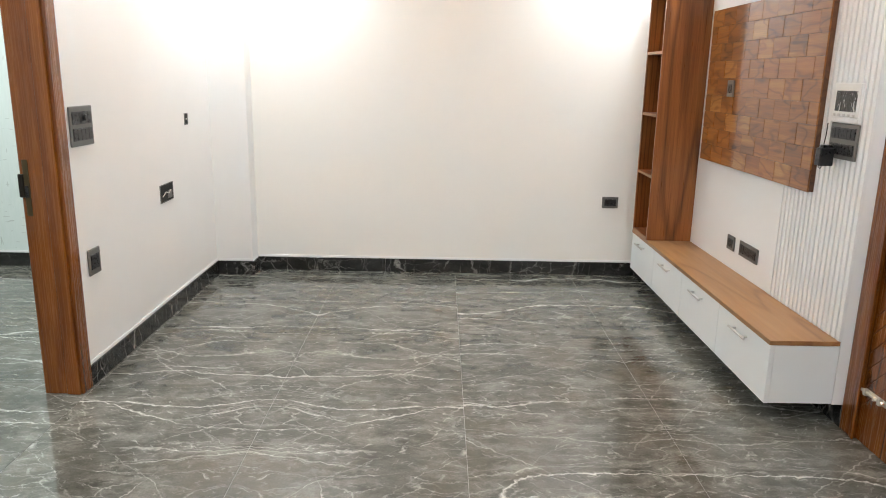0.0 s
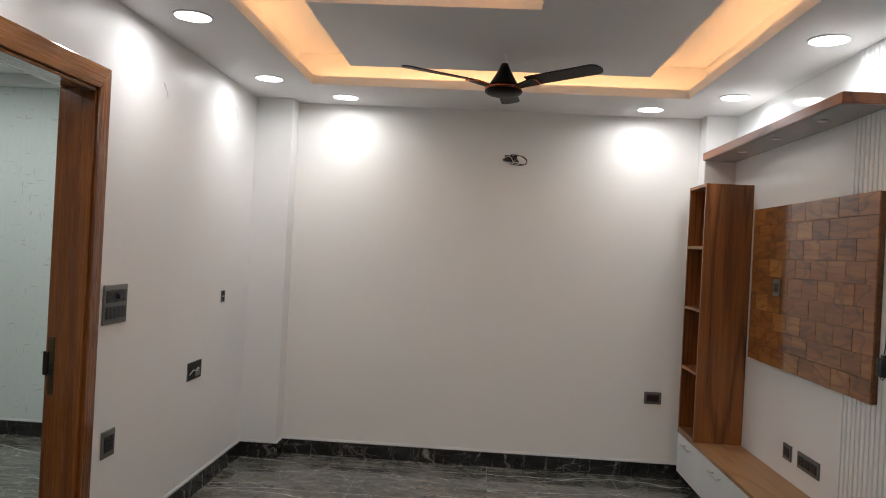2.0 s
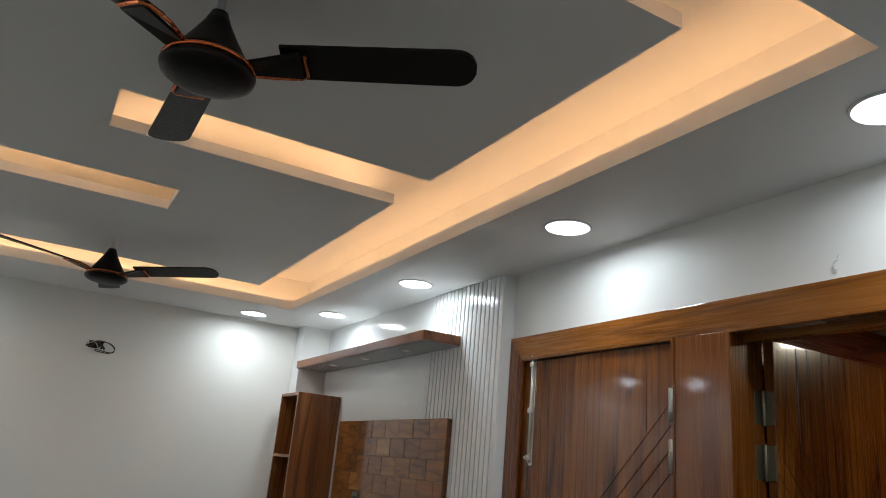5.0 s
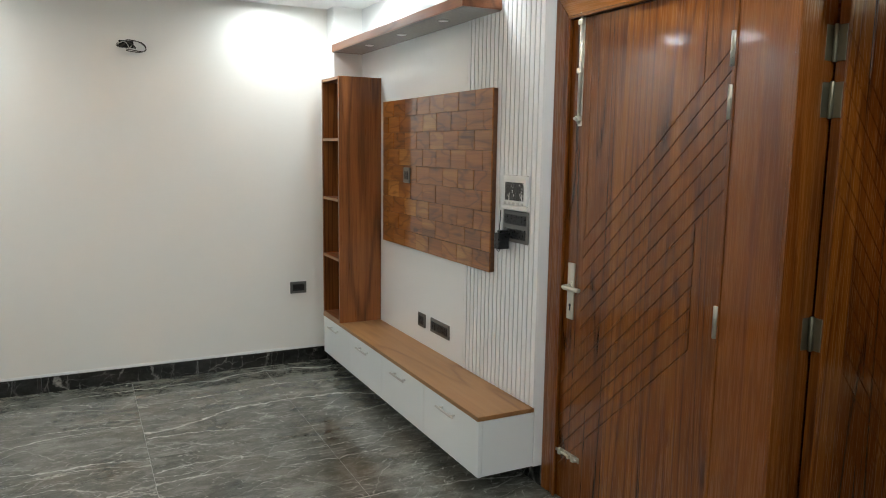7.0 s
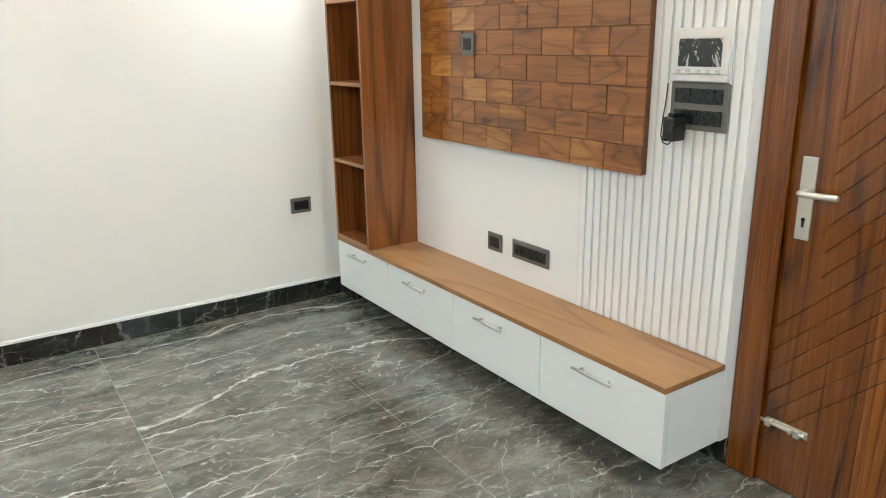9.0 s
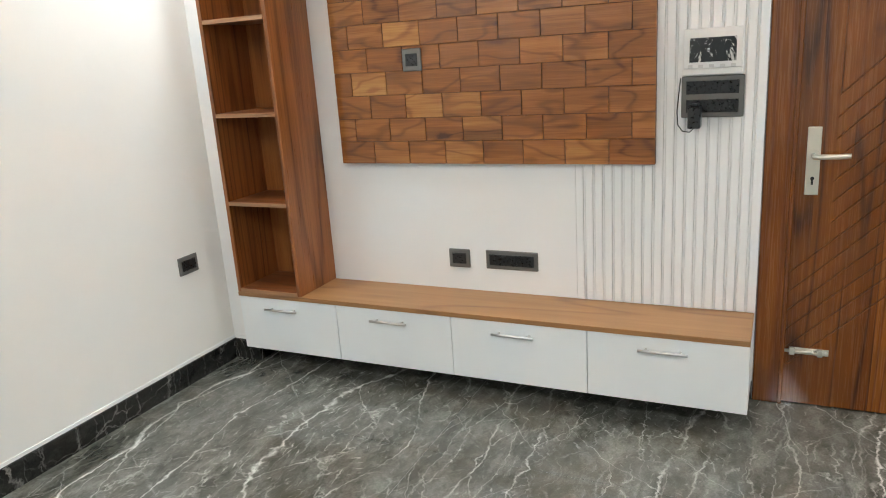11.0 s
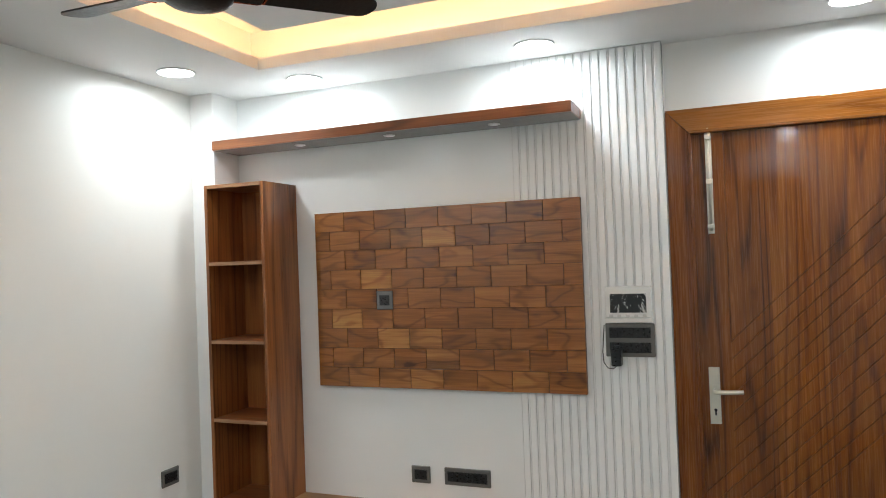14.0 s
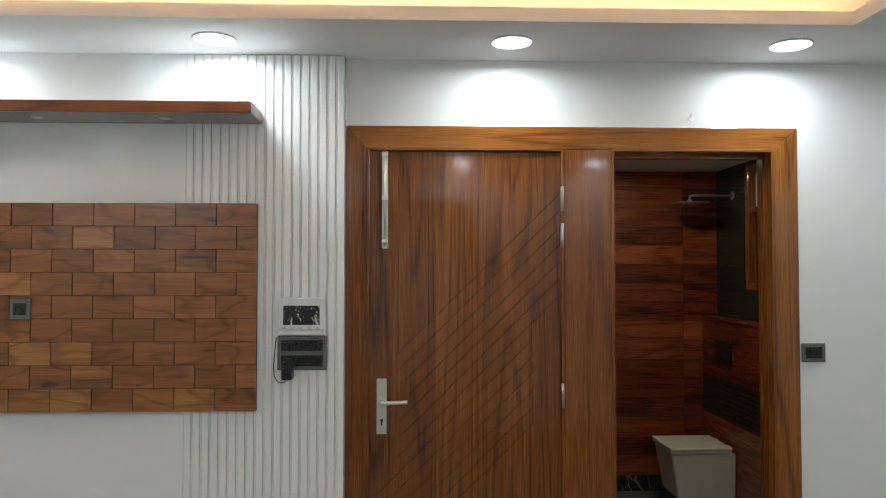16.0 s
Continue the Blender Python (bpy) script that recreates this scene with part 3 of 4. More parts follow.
def grooved_skin(y0, y1, z0, z1, x_front, depth):
    """The leaf's front skin, cut into pieces along its carved V lines."""
    lines = []
    for i in range(13):
        z_at = 1.191 - 0.0757 * i
        a = 3.316 if i < 7 else 3.44
        e = y0 if i < 7 else 2.718
        lines.append((z_at, a, e))
    bm = bmesh.new()
    v = [bm.verts.new((x_front, *p)) for p in ((y0, z0), (y1, z0), (y1, z1), (y0, z1))]
    bm.faces.new(v)
    w = 0.0030

    def cut(co, no):
        bmesh.ops.bisect_plane(bm, geom=bm.verts[:] + bm.edges[:] + bm.faces[:], plane_co=co, plane_no=no)

    d = Vector((0, -1, 0.981)).normalized()
    n = Vector((0, 0.981, 1)).normalized()
    for z_at, a, e in lines:
        for s in (-w, w):
            cut(Vector((x_front, 3.316, z_at)) + n * s, n)
    for y in (3.316, 2.718, 3.44):
        for s in (-w, w):
            cut(Vector((x_front, y + s, 0)), Vector((0, 1, 0)))
    gone = []
    for f in bm.faces:
        c = f.calc_center_median()
        hit = False
        for z_at, a, e in lines:
            off = (c - Vector((x_front, 3.316, z_at))).dot(n)
            if abs(off) < w and e - w <= c.y <= a + w:
                hit = True
        top = 1.191 + (3.316 - c.y) * 0.981
        if abs(c.y - 3.316) < w and c.z > 1.19:
            hit = True
        if abs(c.y - 2.718) < w and (c.z > top or 0.86 < c.z < 1.32):
            hit = True
        if hit:
            gone.append(f)
    bmesh.ops.delete(bm, geom=gone, context="FACES")
    r = bmesh.ops.extrude_face_region(bm, geom=bm.faces[:])
    back = [q for q in r["geom"] if isinstance(q, bmesh.types.BMVert)]
    bmesh.ops.translate(bm, vec=(depth, 0, 0), verts=back)
    # slope the groove walls to a V
    for q in back:
        for z_at, a, e in lines:
            off = (q.co - Vector((q.co.x, 3.316, z_at))).dot(n)
            if abs(off) < w * 1.02 and e - w * 1.1 <= q.co.y <= a + w * 1.1:
                q.co -= n * off * 0.85
                break
        else:
            for y in (3.316, 2.718):
                if abs(q.co.y - y) < w * 1.02:
                    q.co.y += (y - q.co.y) * 0.85
    bmesh.ops.recalc_face_normals(bm, faces=bm.faces)
    return bm


def hinge(parent, x, y, z):
    return part("hinge", lathe(bmesh.new(), (x, y, z - 0.055), [(0.007, 0.0), (0.009, 0.002), (0.009, 0.108), (0.007, 0.11)], 12), HINGE_NI, parent, smooth=True)


leaf = thing("closed_door", (2.04, 3.01, 0), "closed varnished teak door carved with diagonal grooves", "door")
LX = 2.022
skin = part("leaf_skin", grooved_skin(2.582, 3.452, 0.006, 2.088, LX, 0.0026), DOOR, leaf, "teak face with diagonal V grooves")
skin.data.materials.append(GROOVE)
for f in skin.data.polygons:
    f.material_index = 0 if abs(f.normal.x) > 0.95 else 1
part("leaf_core", bx(LX + 0.0027, LX + 0.036, 2.582, 3.452, 0.006, 2.088), DOOR, leaf)
for z in (1.878, 1.713, 1.0, 0.28):
    hinge(leaf, LX - 0.021, 2.586, z)
hp = part("handle_plate", bx(LX - 0.008, LX, 3.368, 3.413, 0.834, 1.079, bevel=0.003, seg=2), NICKEL, leaf, "satin nickel lock plate")
lv = bmesh.new()
tube(lv, [(LX - 0.006, 3.39, 0.978), (LX - 0.03, 3.39, 0.978), (LX - 0.047, 3.388, 0.978), (LX - 0.052, 3.375, 0.978), (LX - 0.052, 3.33, 0.979), (LX - 0.051, 3.276, 0.981)], 0.0095, 12)
part("lever", lv, NICKEL, hp, smooth=True)
part("rose", lathe(bmesh.new(), (LX - 0.012, 3.39, 0.978), [(0.019, 0.0), (0.019, 0.006)], 20, "x"), NICKEL, hp, smooth=True)
# Raised black pieces put the keyhole's shade into colour.
k = bmesh.new()
lathe(k, (LX - 0.0095, 3.39, 0.895), [(0.0065, 0.0), (0.0065, 0.002)], 14, "x")
box(k, LX - 0.0095, LX - 0.0078, 3.3865, 3.3935, 0.872, 0.893)
part("keyhole", k, BLACK, hp)


def tower_bolt(name, pts_axis, a0, a1, fixed, parent_label, n_rings):
    vertical = pts_axis == "z"
    base = (LX, fixed, a0) if vertical else (LX, a0, fixed)
    t = thing(name, base, parent_label, "door bolt", "tower bolts")
    w = 0.013
    if vertical:
        part("back_plate", bx(LX - 0.003, LX, fixed - w, fixed + w, a0, a1 - 0.02, bevel=0.001), NICKEL, t)
        part("rod", lathe(bmesh.new(), (LX - 0.010, fixed, 0), [(0.0065, a0 + 0.01), (0.0065, a1 + 0.0)], 12), NICKEL, t, smooth=True)
    else:
        part("back_plate", bx(LX - 0.003, LX, a0, a1 - 0.03, fixed - w, fixed + w, bevel=0.001), NICKEL, t)
        part("rod", lathe(bmesh.new(), (LX - 0.010, 0, fixed), [(0.0065, a0 + 0.005), (0.0065, a1)], 12, "y"), NICKEL, t, smooth=True)
    for i in range(n_rings):
        p = a0 + 0.02 + (a1 - a0 - 0.07) * i / max(1, n_rings - 1)
        if vertical:
            part("keeper", bx(LX - 0.019, LX - 0.0005, fixed - w - 0.001, fixed + w + 0.001, p, p + 0.022, bevel=0.004, seg=2), NICKEL, t)
        else:
            part("keeper", bx(LX - 0.019, LX - 0.0005, p, p + 0.020, fixed - w - 0.001, fixed + w + 0.001, bevel=0.004, seg=2), NICKEL, t)
    if vertical:
        part("knob", lathe(bmesh.new(), (LX - 0.03, fixed + 0.004, a0 + 0.03), [(0.006, 0.0), (0.007, 0.004), (0.005, 0.022)], 10, "x"), NICKEL, t)
    else:
        part("knob", lathe(bmesh.new(), (LX - 0.03, a0 + 0.045, fixed + 0.004), [(0.006, 0.0), (0.007, 0.004), (0.005, 0.022)], 10, "x"), NICKEL, t)


tower_bolt("tower_bolt", "z", 1.655, 2.112, 3.378, "long satin nickel tower bolt at a door's top", 3)
tower_bolt("tower_bolt", "y", 3.293, 3.458, 0.225, "short satin nickel bolt near the door's foot", 2)

# open bathroom door, swung inwards against the side
ld = thing("open_door", (2.16, 2.345, 0), "dark teak door with diagonal grooves standing open inwards", "door")
OPEN_DOOR = wood("teak_door_open", 2, **TEAK, rough=0.24, coat=0.8, strip=0.115, strip_axis=0, ring=48)
part("leaf", bx(2.165, 2.875, 2.3185, 2.353, 0.008, 2.088, bevel=0.002), OPEN_DOOR, ld)
b = grooved_skin(2.582, 3.452, 0.008, 2.088, LX, 0.0026)
for v in b.verts:
    v.co = (2.166 + (v.co.y - 2.582) * 0.815, 2.3157 + v.co.x - LX, v.co.z)
bmesh.ops.recalc_face_normals(b, faces=b.faces)
part("leaf_skin", b, OPEN_DOOR, ld, "teak face with diagonal V grooves")
for z in (1.878, 1.713, 1.0, 0.28):
    h = part("hinge", lathe(bmesh.new(), (2.158, 2.352, z - 0.055), [(0.006, 0.0), (0.0075, 0.002), (0.0075, 0.108), (0.006, 0.11)], 12), HINGE, ld, smooth=True)
    part("hinge_leaf", bx(2.124, 2.157, 2.3595, 2.3625, z - 0.052, z + 0.052, bevel=0.001), HINGE, h)
    part("hinge_leaf", bx(2.1615, 2.1645, 2.320, 2.351, z - 0.052, z + 0.052, bevel=0.001), HINGE, h)

# ---- west side: doorway ----
wf = tagged(new("door_frame_west"), "varnished teak door frame with moulded edge and strike plate", "door frame", kind="structure")
WX = XL + 0.012
for y0, y1, s in ((3.752, 3.836, 1), (2.70, 2.783, -1)):
    part("post", mitred_post(bx(WX - 0.03, WX, y0, y1, 0, 2.10, bevel=0.006, seg=2), y0 if s > 0 else y1, y1 if s > 0 else y0, 2.10, 2.196), FRAME_V, wf)
    a, c = (3.752, 3.78) if s > 0 else (2.755, 2.783)
    part("lining", bx(XL - 0.165, WX - 0.0305, a, c, 0, 2.10, bevel=0.003), FRAME_V, wf)
    e = (3.740, 3.752) if s > 0 else (2.783, 2.795)
    part("stop", bx(XL - 0.06, WX - 0.012, e[0], e[1], 0, 2.09, bevel=0.004), FRAME_V, wf)
part("head", mitred_head(bx(WX - 0.03, WX, 2.70, 3.836, 2.1005, 2.196, bevel=0.006, seg=2), 0.083, 0.084), FRAME_H, wf)
part("head_lining", bx(XL - 0.165, WX - 0.0305, 2.755, 3.78, 2.1005, 2.13), FRAME_H, wf)
part("head_stop", bx(XL - 0.06, WX - 0.012, 2.795, 3.740, 2.085, 2.0995, bevel=0.003), FRAME_H, wf)
sp = part("strike_plate", bx(XL - 0.150, XL - 0.126, 3.749, 3.7518, 0.82, 1.06, bevel=0.001), plain("aged_brass", (0.10, 0.075, 0.04), 0.4, 0.8), wf, "dark aged brass strike plate")
part("lip", bx(XL - 0.171, XL - 0.148, 3.7425, 3.7515, 0.90, 1.00, bevel=0.003), plain("dark_bronze", (0.03, 0.024, 0.018), 0.4, 0.7), sp)
# Black slab on the plate, for the shade in the latch slot.
part("latch_slot", bx(XL - 0.146, XL - 0.132, 3.746, 3.7488, 0.90, 0.95), BLACK, sp)

# ---- TV unit ----
UX = 1.671
seams = (3.556, 4.128, 4.696, 5.256, 5.798)
for i, (y0, y1) in enumerate(zip(seams, seams[1:])):
    u = thing("drawer_unit", (UX, (y0 + y1) / 2, 0.105), "white lacquered floating drawer unit with a steel bar handle", "drawer unit", "drawers under the TV")
    part("carcass", bx(UX + 0.02, XTV - 0.002, y0 + (0.0 if i == 0 else 0.0005), y1 - 0.0005, 0.106, 0.364), DRAWER, u)
    dr = part("drawer_front", bx(UX, UX + 0.019, y0 + (0.0 if i == 0 else 0.0015), y1 - 0.0015, 0.104, 0.365, bevel=0.0015, seg=2), DRAWER, u)
    yc = (5.547, 4.984, 4.421, 3.847)[3 - i]
    hd = bmesh.new()
    tube(hd, [(UX - 0.026, yc - 0.088, 0.317), (UX - 0.026, yc + 0.088, 0.317)], 0.0055, 12)
    for e in (-0.062, 0.062):
        tube(hd, [(UX - 0.022, yc + e, 0.317), (UX + 0.0005, yc + e, 0.317)], 0.0045, 10)
    part("handle", hd, STEEL, dr, "steel bar handle", smooth=True)
bt = thing("bench_top", (1.81, 4.677, 0.366), "long wood-veneer top over white drawers", "bench top")
part("board", bx(UX - 0.003, XTV - 0.001, 3.5572, 5.798, 0.366, 0.386, bevel=0.0015, seg=2), BENCH, bt)
part("edge_band", bx(UX - 0.0045, UX - 0.0031, 3.556, 5.798, 0.3662, 0.3855), BENCH, bt, "veneer front edge")
part("edge_band", bx(UX - 0.003, XTV - 0.001, 3.556, 3.5571, 0.3662, 0.3855), BENCH, bt, "veneer end edge")
# open shelf tower
tw = thing("shelf_tower", (1.81, 5.62, 0.386), "tall narrow brown veneer open shelf tower, empty", "shelf unit")
TX, TY0, TY1, TZ0, TZ1 = 1.667, 5.436, 5.797, 0.3865, 2.008
part("side", bx(TX, XTV - 0.001, TY0, TY0 + 0.019, TZ0, TZ1, bevel=0.0012), DARKWOOD, tw)
part("side", bx(TX, XTV - 0.001, TY1 - 0.019, TY1, TZ0, TZ1, bevel=0.0012), DARKWOOD, tw)
part("back", bx(XTV - 0.012, XTV - 0.001, TY0 + 0.0195, TY1 - 0.0195, TZ0, TZ1), DARKWOOD, tw)
for z in (TZ0, 0.802, 1.199, 1.596, TZ1 - 0.019):
    s = part("shelf", bx(TX + 0.002, XTV - 0.0125, TY0 + 0.0195, TY1 - 0.0195, z, z + 0.018), SHELFWOOD, tw)
    part("lipping", bx(TX - 0.0005, TX + 0.0015, TY0 + 0.0195, TY1 - 0.0195, z, z + 0.018), LIP, s, "pale wood edge lipping")

# floating shelf with small spots
fs = thing("floating_shelf", (1.85, 4.86, 2.2), "long brown veneer floating shelf with three small spots", "wall shelf")
part("board", bx(1.742, XTV - 0.001, 3.910, 5.799, 2.198, 2.246, bevel=0.002, seg=2), SHELFWOOD, fs)
part("underside", bx(1.748, XTV - 0.004, 3.916, 5.795, 2.1955, 2.1978), plain("grey_laminate", (0.30, 0.28, 0.26), 0.22), fs, "grey laminate underside")
# Unseen pale top, added so no red wood bounce reaches the ceiling.
part("bounce_top", bx(1.748, XTV - 0.004, 3.916, 5.795, 2.2463, 2.2475), plain("pale_bounce", (0.62, 0.61, 0.59), 0.3), fs, "unseen pale top added to keep the bounce on the ceiling neutral")
for y in (5.32, 4.815, 4.285):
    sp = part("spot", lathe(bmesh.new(), (1.835, y, 2.1953), [(0.020, -0.004), (0.027, -0.003), (0.028, 0.0)], 24), STEEL, fs, "small chrome puck spot", smooth=True)
    part("lens", lathe(bmesh.new(), (1.835, y, 2.1953), [(0.016, -0.0052), (0.016, -0.0042)], 20), WHITEP, sp)

# slatted white panel
sl = tagged(new("slat_panel"), "white vertical slatted wall panel", "wall panel", kind="structure")
SY0, SY1, N = 3.552, 4.243, 18
rib = (SY1 - SY0) / N
part("groove_bed", bx(1.9572, XTV - 0.0005, SY0 + 0.0003, SY1 - 0.004, 0.3872, ZC - 0.0015), LAMINATE, sl)
for i in range(N):
    y0 = SY0 + i * rib
    part("slat", bx(1.9512, 1.9583, y0 + 0.0005, y0 + rib * 0.82, 0.3875, ZC - 0.002, bevel=0.0056, seg=4), LAMINATE, sl)

# TV board of teak blocks
tv = thing("tv_board", (1.94, 4.61, 0.957), "wall board of staggered teak blocks for a TV", "wall panel")
VY0, VY1, VZ0, VZ1, VX = 3.922, 5.304, 0.957, 1.846, 1.921
part("backing", bx(VX + 0.007, 1.9508, VY0 + 0.002, VY1 - 0.002, VZ0 + 0.002, VZ1 - 0.002), wood("teak_backing", 1, (0.05, 0.017, 0.006), (0.10, 0.036, 0.012), (0.18, 0.07, 0.026), rough=0.5), tv)
tw_, th_ = (VY1 - VY0) / 8, (VZ1 - VZ0) / 9
rnd = random.Random(4)
SAP = {(1, 3), (1, 4), (3, 2), (5, 1), (6, 2), (6, 3), (7, 4), (8, 6), (8, 3), (2, 6)}   # rows from the top, blocks from the tower
for r in range(9):
    z1 = VZ1 - r * th_
    cuts = [VY0 + tw_ * i for i in range(9)] if r % 2 == 0 else [VY0] + [VY0 + tw_ * (i + 0.5) for i in range(8)] + [VY1]
    for n, (y0, y1) in enumerate(zip(cuts, cuts[1:])):
        pale = (r, len(cuts) - 2 - n) in SAP
        p = rnd.choice((0.0, 0.0004, 0.0008, 0.0013, 0.002))
        part("block", bx(VX + p, VX + 0.008, y0 + 0.0013, y1 - 0.0013, z1 - th_ + 0.0009, z1 - 0.0009, bevel=0.0009), SAPWOOD if pale else BLOCK, tv)


# ---- switches and sockets ----
def plate(name, label, cat, c, axis, sign, w, h, rows):
    """A graphite wall plate at c. axis: the wall's normal, sign: which way it faces; rows: (centre height, height, modules)."""
    t = thing(name, c, label, cat)

    def slab(nm, u0, u1, z0, z1, d0, d1, mat, par, bev=0.002):
        a0, a1 = sorted((c[0 if axis == "x" else 1] + sign * d0, c[0 if axis == "x" else 1] + sign * d1))
        if axis == "x":
            return part(nm, bx(a0, a1, c[1] + u0, c[1] + u1, c[2] + z0, c[2] + z1, bevel=bev), mat, par)
        return part(nm, bx(c[0] + u0, c[0] + u1, a0, a1, c[2] + z0, c[2] + z1, bevel=bev), mat, par)

    slab("cover", -w / 2, w / 2, -h / 2, h / 2, 0, 0.009, GREY, t, 0.003)
    for zc, hh, mods in rows:
        iw = w - 0.034
        bed = slab("module_bed", -iw / 2, iw / 2, zc - hh / 2, zc + hh / 2, 0.0092, 0.0105, BLACK, t, 0.0)
        n = sum(m[1] for m in mods)
        u = -iw / 2
        for kind, size in mods:
            mw = iw * size / n
            if kind == "rocker":
                slab("rocker", u + 0.0012, u + mw - 0.0012, zc - hh / 2 + 0.003, zc + hh / 2 - 0.003, 0.0107, 0.0135, BLACK, t, 0.001)
            elif kind == "socket":
                s = slab("socket", u + 0.0015, u + mw - 0.0015, zc - hh / 2 + 0.002, zc + hh / 2 - 0.002, 0.0107, 0.0122, BLACK, t, 0.001)
                # Pin holes are raised dark squares, their shade put in as colour.
                for du, dz in ((0, 0.011), (-0.010, -0.008), (0.010, -0.008)):
                    slab("pin_hole", u + mw / 2 + du - 0.003, u + mw / 2 + du + 0.003, zc + dz - 0.003, zc + dz + 0.003, 0.01225, 0.0126, HOLE_SHADE, s, 0.0)
            elif kind == "knob":
                s = slab("regulator", u + 0.0015, u + mw - 0.0015, zc - hh / 2 + 0.002, zc + hh / 2 - 0.002, 0.0107, 0.0122, BLACK, t, 0.001)
                cc = [c[0], c[1], c[2] + zc]
                cc[0 if axis == "x" else 1] += sign * 0.012
                cc[1 if axis == "x" else 0] += u + mw / 2
                pr = [(0.015, 0.0), (0.014, sign * 0.010), (0.010, sign * 0.012)]
                part("dial", lathe(bmesh.new(), cc, pr, 20, axis), BLACK, s, smooth=True)
            u += mw
    return t


R, S, K = ("rocker", 1), ("socket", 2), ("knob", 2)
plate("switch_board", "graphite switch board with socket, dial and rockers beside the doorway", "switch", (XL, 3.975, 1.188), "x", 1, 0.205, 0.175, ((0.036, 0.055, (S, K, R)), (-0.036, 0.055, (R, R, R, R, R))))
plate("wall_socket", "small graphite socket low on the white wall", "socket", (XL, 3.975, 0.566), "x", 1, 0.112, 0.122, ((0.0, 0.07, (("socket", 1),)),))
plate("wall_socket", "graphite socket and switch low on the cream end wall", "socket", (1.525, YB, 0.553), "y", -1, 0.118, 0.084, ((0.0, 0.048, (S, R, R)),))
plate("wall_socket", "square graphite data socket above the bench", "socket", (XTV, 4.766, 0.531), "x", -1, 0.100, 0.084, ((0.0, 0.048, (("socket", 1),)),))
plate("wall_socket", "wide graphite multi-socket above the bench", "socket", (XTV, 4.522, 0.533), "x", -1, 0.236, 0.084, ((0.0, 0.048, (R, S, R, S, R, R)),))
plate("tv_socket", "small graphite socket set in the teak board", "socket", (VX, 4.911, 1.394), "x", -1, 0.088, 0.092, ((0.0, 0.050, (("socket", 1),)),))
plate("switch_plate", "graphite four-rocker switch plate beside the bathroom door", "switch", (XR, 1.442, 1.186), "x", -1, 0.110, 0.084, ((0.0, 0.050, (R, R, R, R)),))
plate("switch_board", "graphite two-row socket board on the slatted panel", "switch", (1.9508, 3.730, 1.201), "x", -1, 0.212, 0.147, ((0.033, 0.046, (R, R, S, R, R)), (-0.033, 0.046, (R, R, S, R, R))))

# intercom box above, still in its film
ic = thing("intercom_box", (1.9508, 3.733, 1.36), "white wall box with dark screen under crinkled film", "intercom")
part("cover", bx(1.934, 1.9508, 3.634, 3.832, 1.300, 1.438, bevel=0.003), WHITEP, ic)
part("screen", bx(1.9325, 1.9338, 3.654, 3.810, 1.323, 1.406), FILM, ic, "dark screen under crinkled plastic film")
for i in range(5):
    y = 3.655 + 0.036 * i
    part("terminal", bx(1.930, 1.9338, y, y + 0.016, 1.303, 1.314, bevel=0.001), STEEL, ic)
part("lower_strip", bx(1.936, 1.9508, 3.632, 3.836, 1.278, 1.2995, bevel=0.002), WHITEP, ic)

# plugged-in adapter with its lead
ad = thing("power_adapter", (1.92, 3.79, 1.15), "black plug-in power adapter with a thin looped lead", "adapter")
part("body", bx(1.874, 1.9335, 3.762, 3.806, 1.094, 1.170, bevel=0.006, seg=2), BLACK, ad)
part("plug_neck", bx(1.886, 1.931, 3.770, 3.798, 1.1705, 1.182, bevel=0.003), BLACK, ad)
lead = [(1.90, 3.785, 1.095), (1.90, 3.80, 1.080), (1.905, 3.825, 1.083), (1.915, 3.843, 1.105), (1.925, 3.848, 1.15), (1.930, 3.843, 1.22), (1.928, 3.838, 1.27)]
part("lead", tube(bmesh.new(), lead, 0.0022, 6), BLACK, ad)


# open back boxes and wire bundle
def back_box(label, y, z, w, h):
    t = thing("junction_box", (XL, y, z), label, "junction box", "open wall boxes")
    rim = bmesh.new()
    for a in ((-w / 2, -w / 2 + 0.004, -h / 2, h / 2), (w / 2 - 0.004, w / 2, -h / 2, h / 2), (-w / 2, w / 2, -h / 2, -h / 2 + 0.004), (-w / 2, w / 2, h / 2 - 0.004, h / 2)):
        box(rim, XL - 0.001, XL + 0.004, y + a[0], y + a[1], z + a[2], z + a[3])
    part("rim", rim, GREY, t)
    # No recess is cut: this dark sheet paints the shade inside the box.
    part("cavity_shade", bx(XL - 0.001, XL + 0.0015, y - w / 2 + 0.004, y + w / 2 - 0.004, z - h / 2 + 0.004, z + h / 2 - 0.004), HOLE_SHADE, t)
    return t


j = back_box("small open electrical back box in the white wall", 5.325, 1.140, 0.058, 0.072)
part("screw_lug", bx(XL + 0.0015, XL + 0.004, 5.32, 5.345, 1.136, 1.144), WIRE_W, j)
j = back_box("wide open electrical back box with a loose wire", 4.925, 0.738, 0.20, 0.105)
part("wire", tube(bmesh.new(), [(XL + 0.003, 4.86, 0.72), (XL + 0.012, 4.89, 0.745), (XL + 0.016, 4.93, 0.735), (XL + 0.01, 4.96, 0.75), (XL + 0.003, 4.985, 0.74)], 0.003, 6), WIRE_W, j)
part("loose_lid", bx(XL + 0.002, XL + 0.005, 4.94, 5.005, 0.70, 0.745, bevel=0.001), GREY, j)

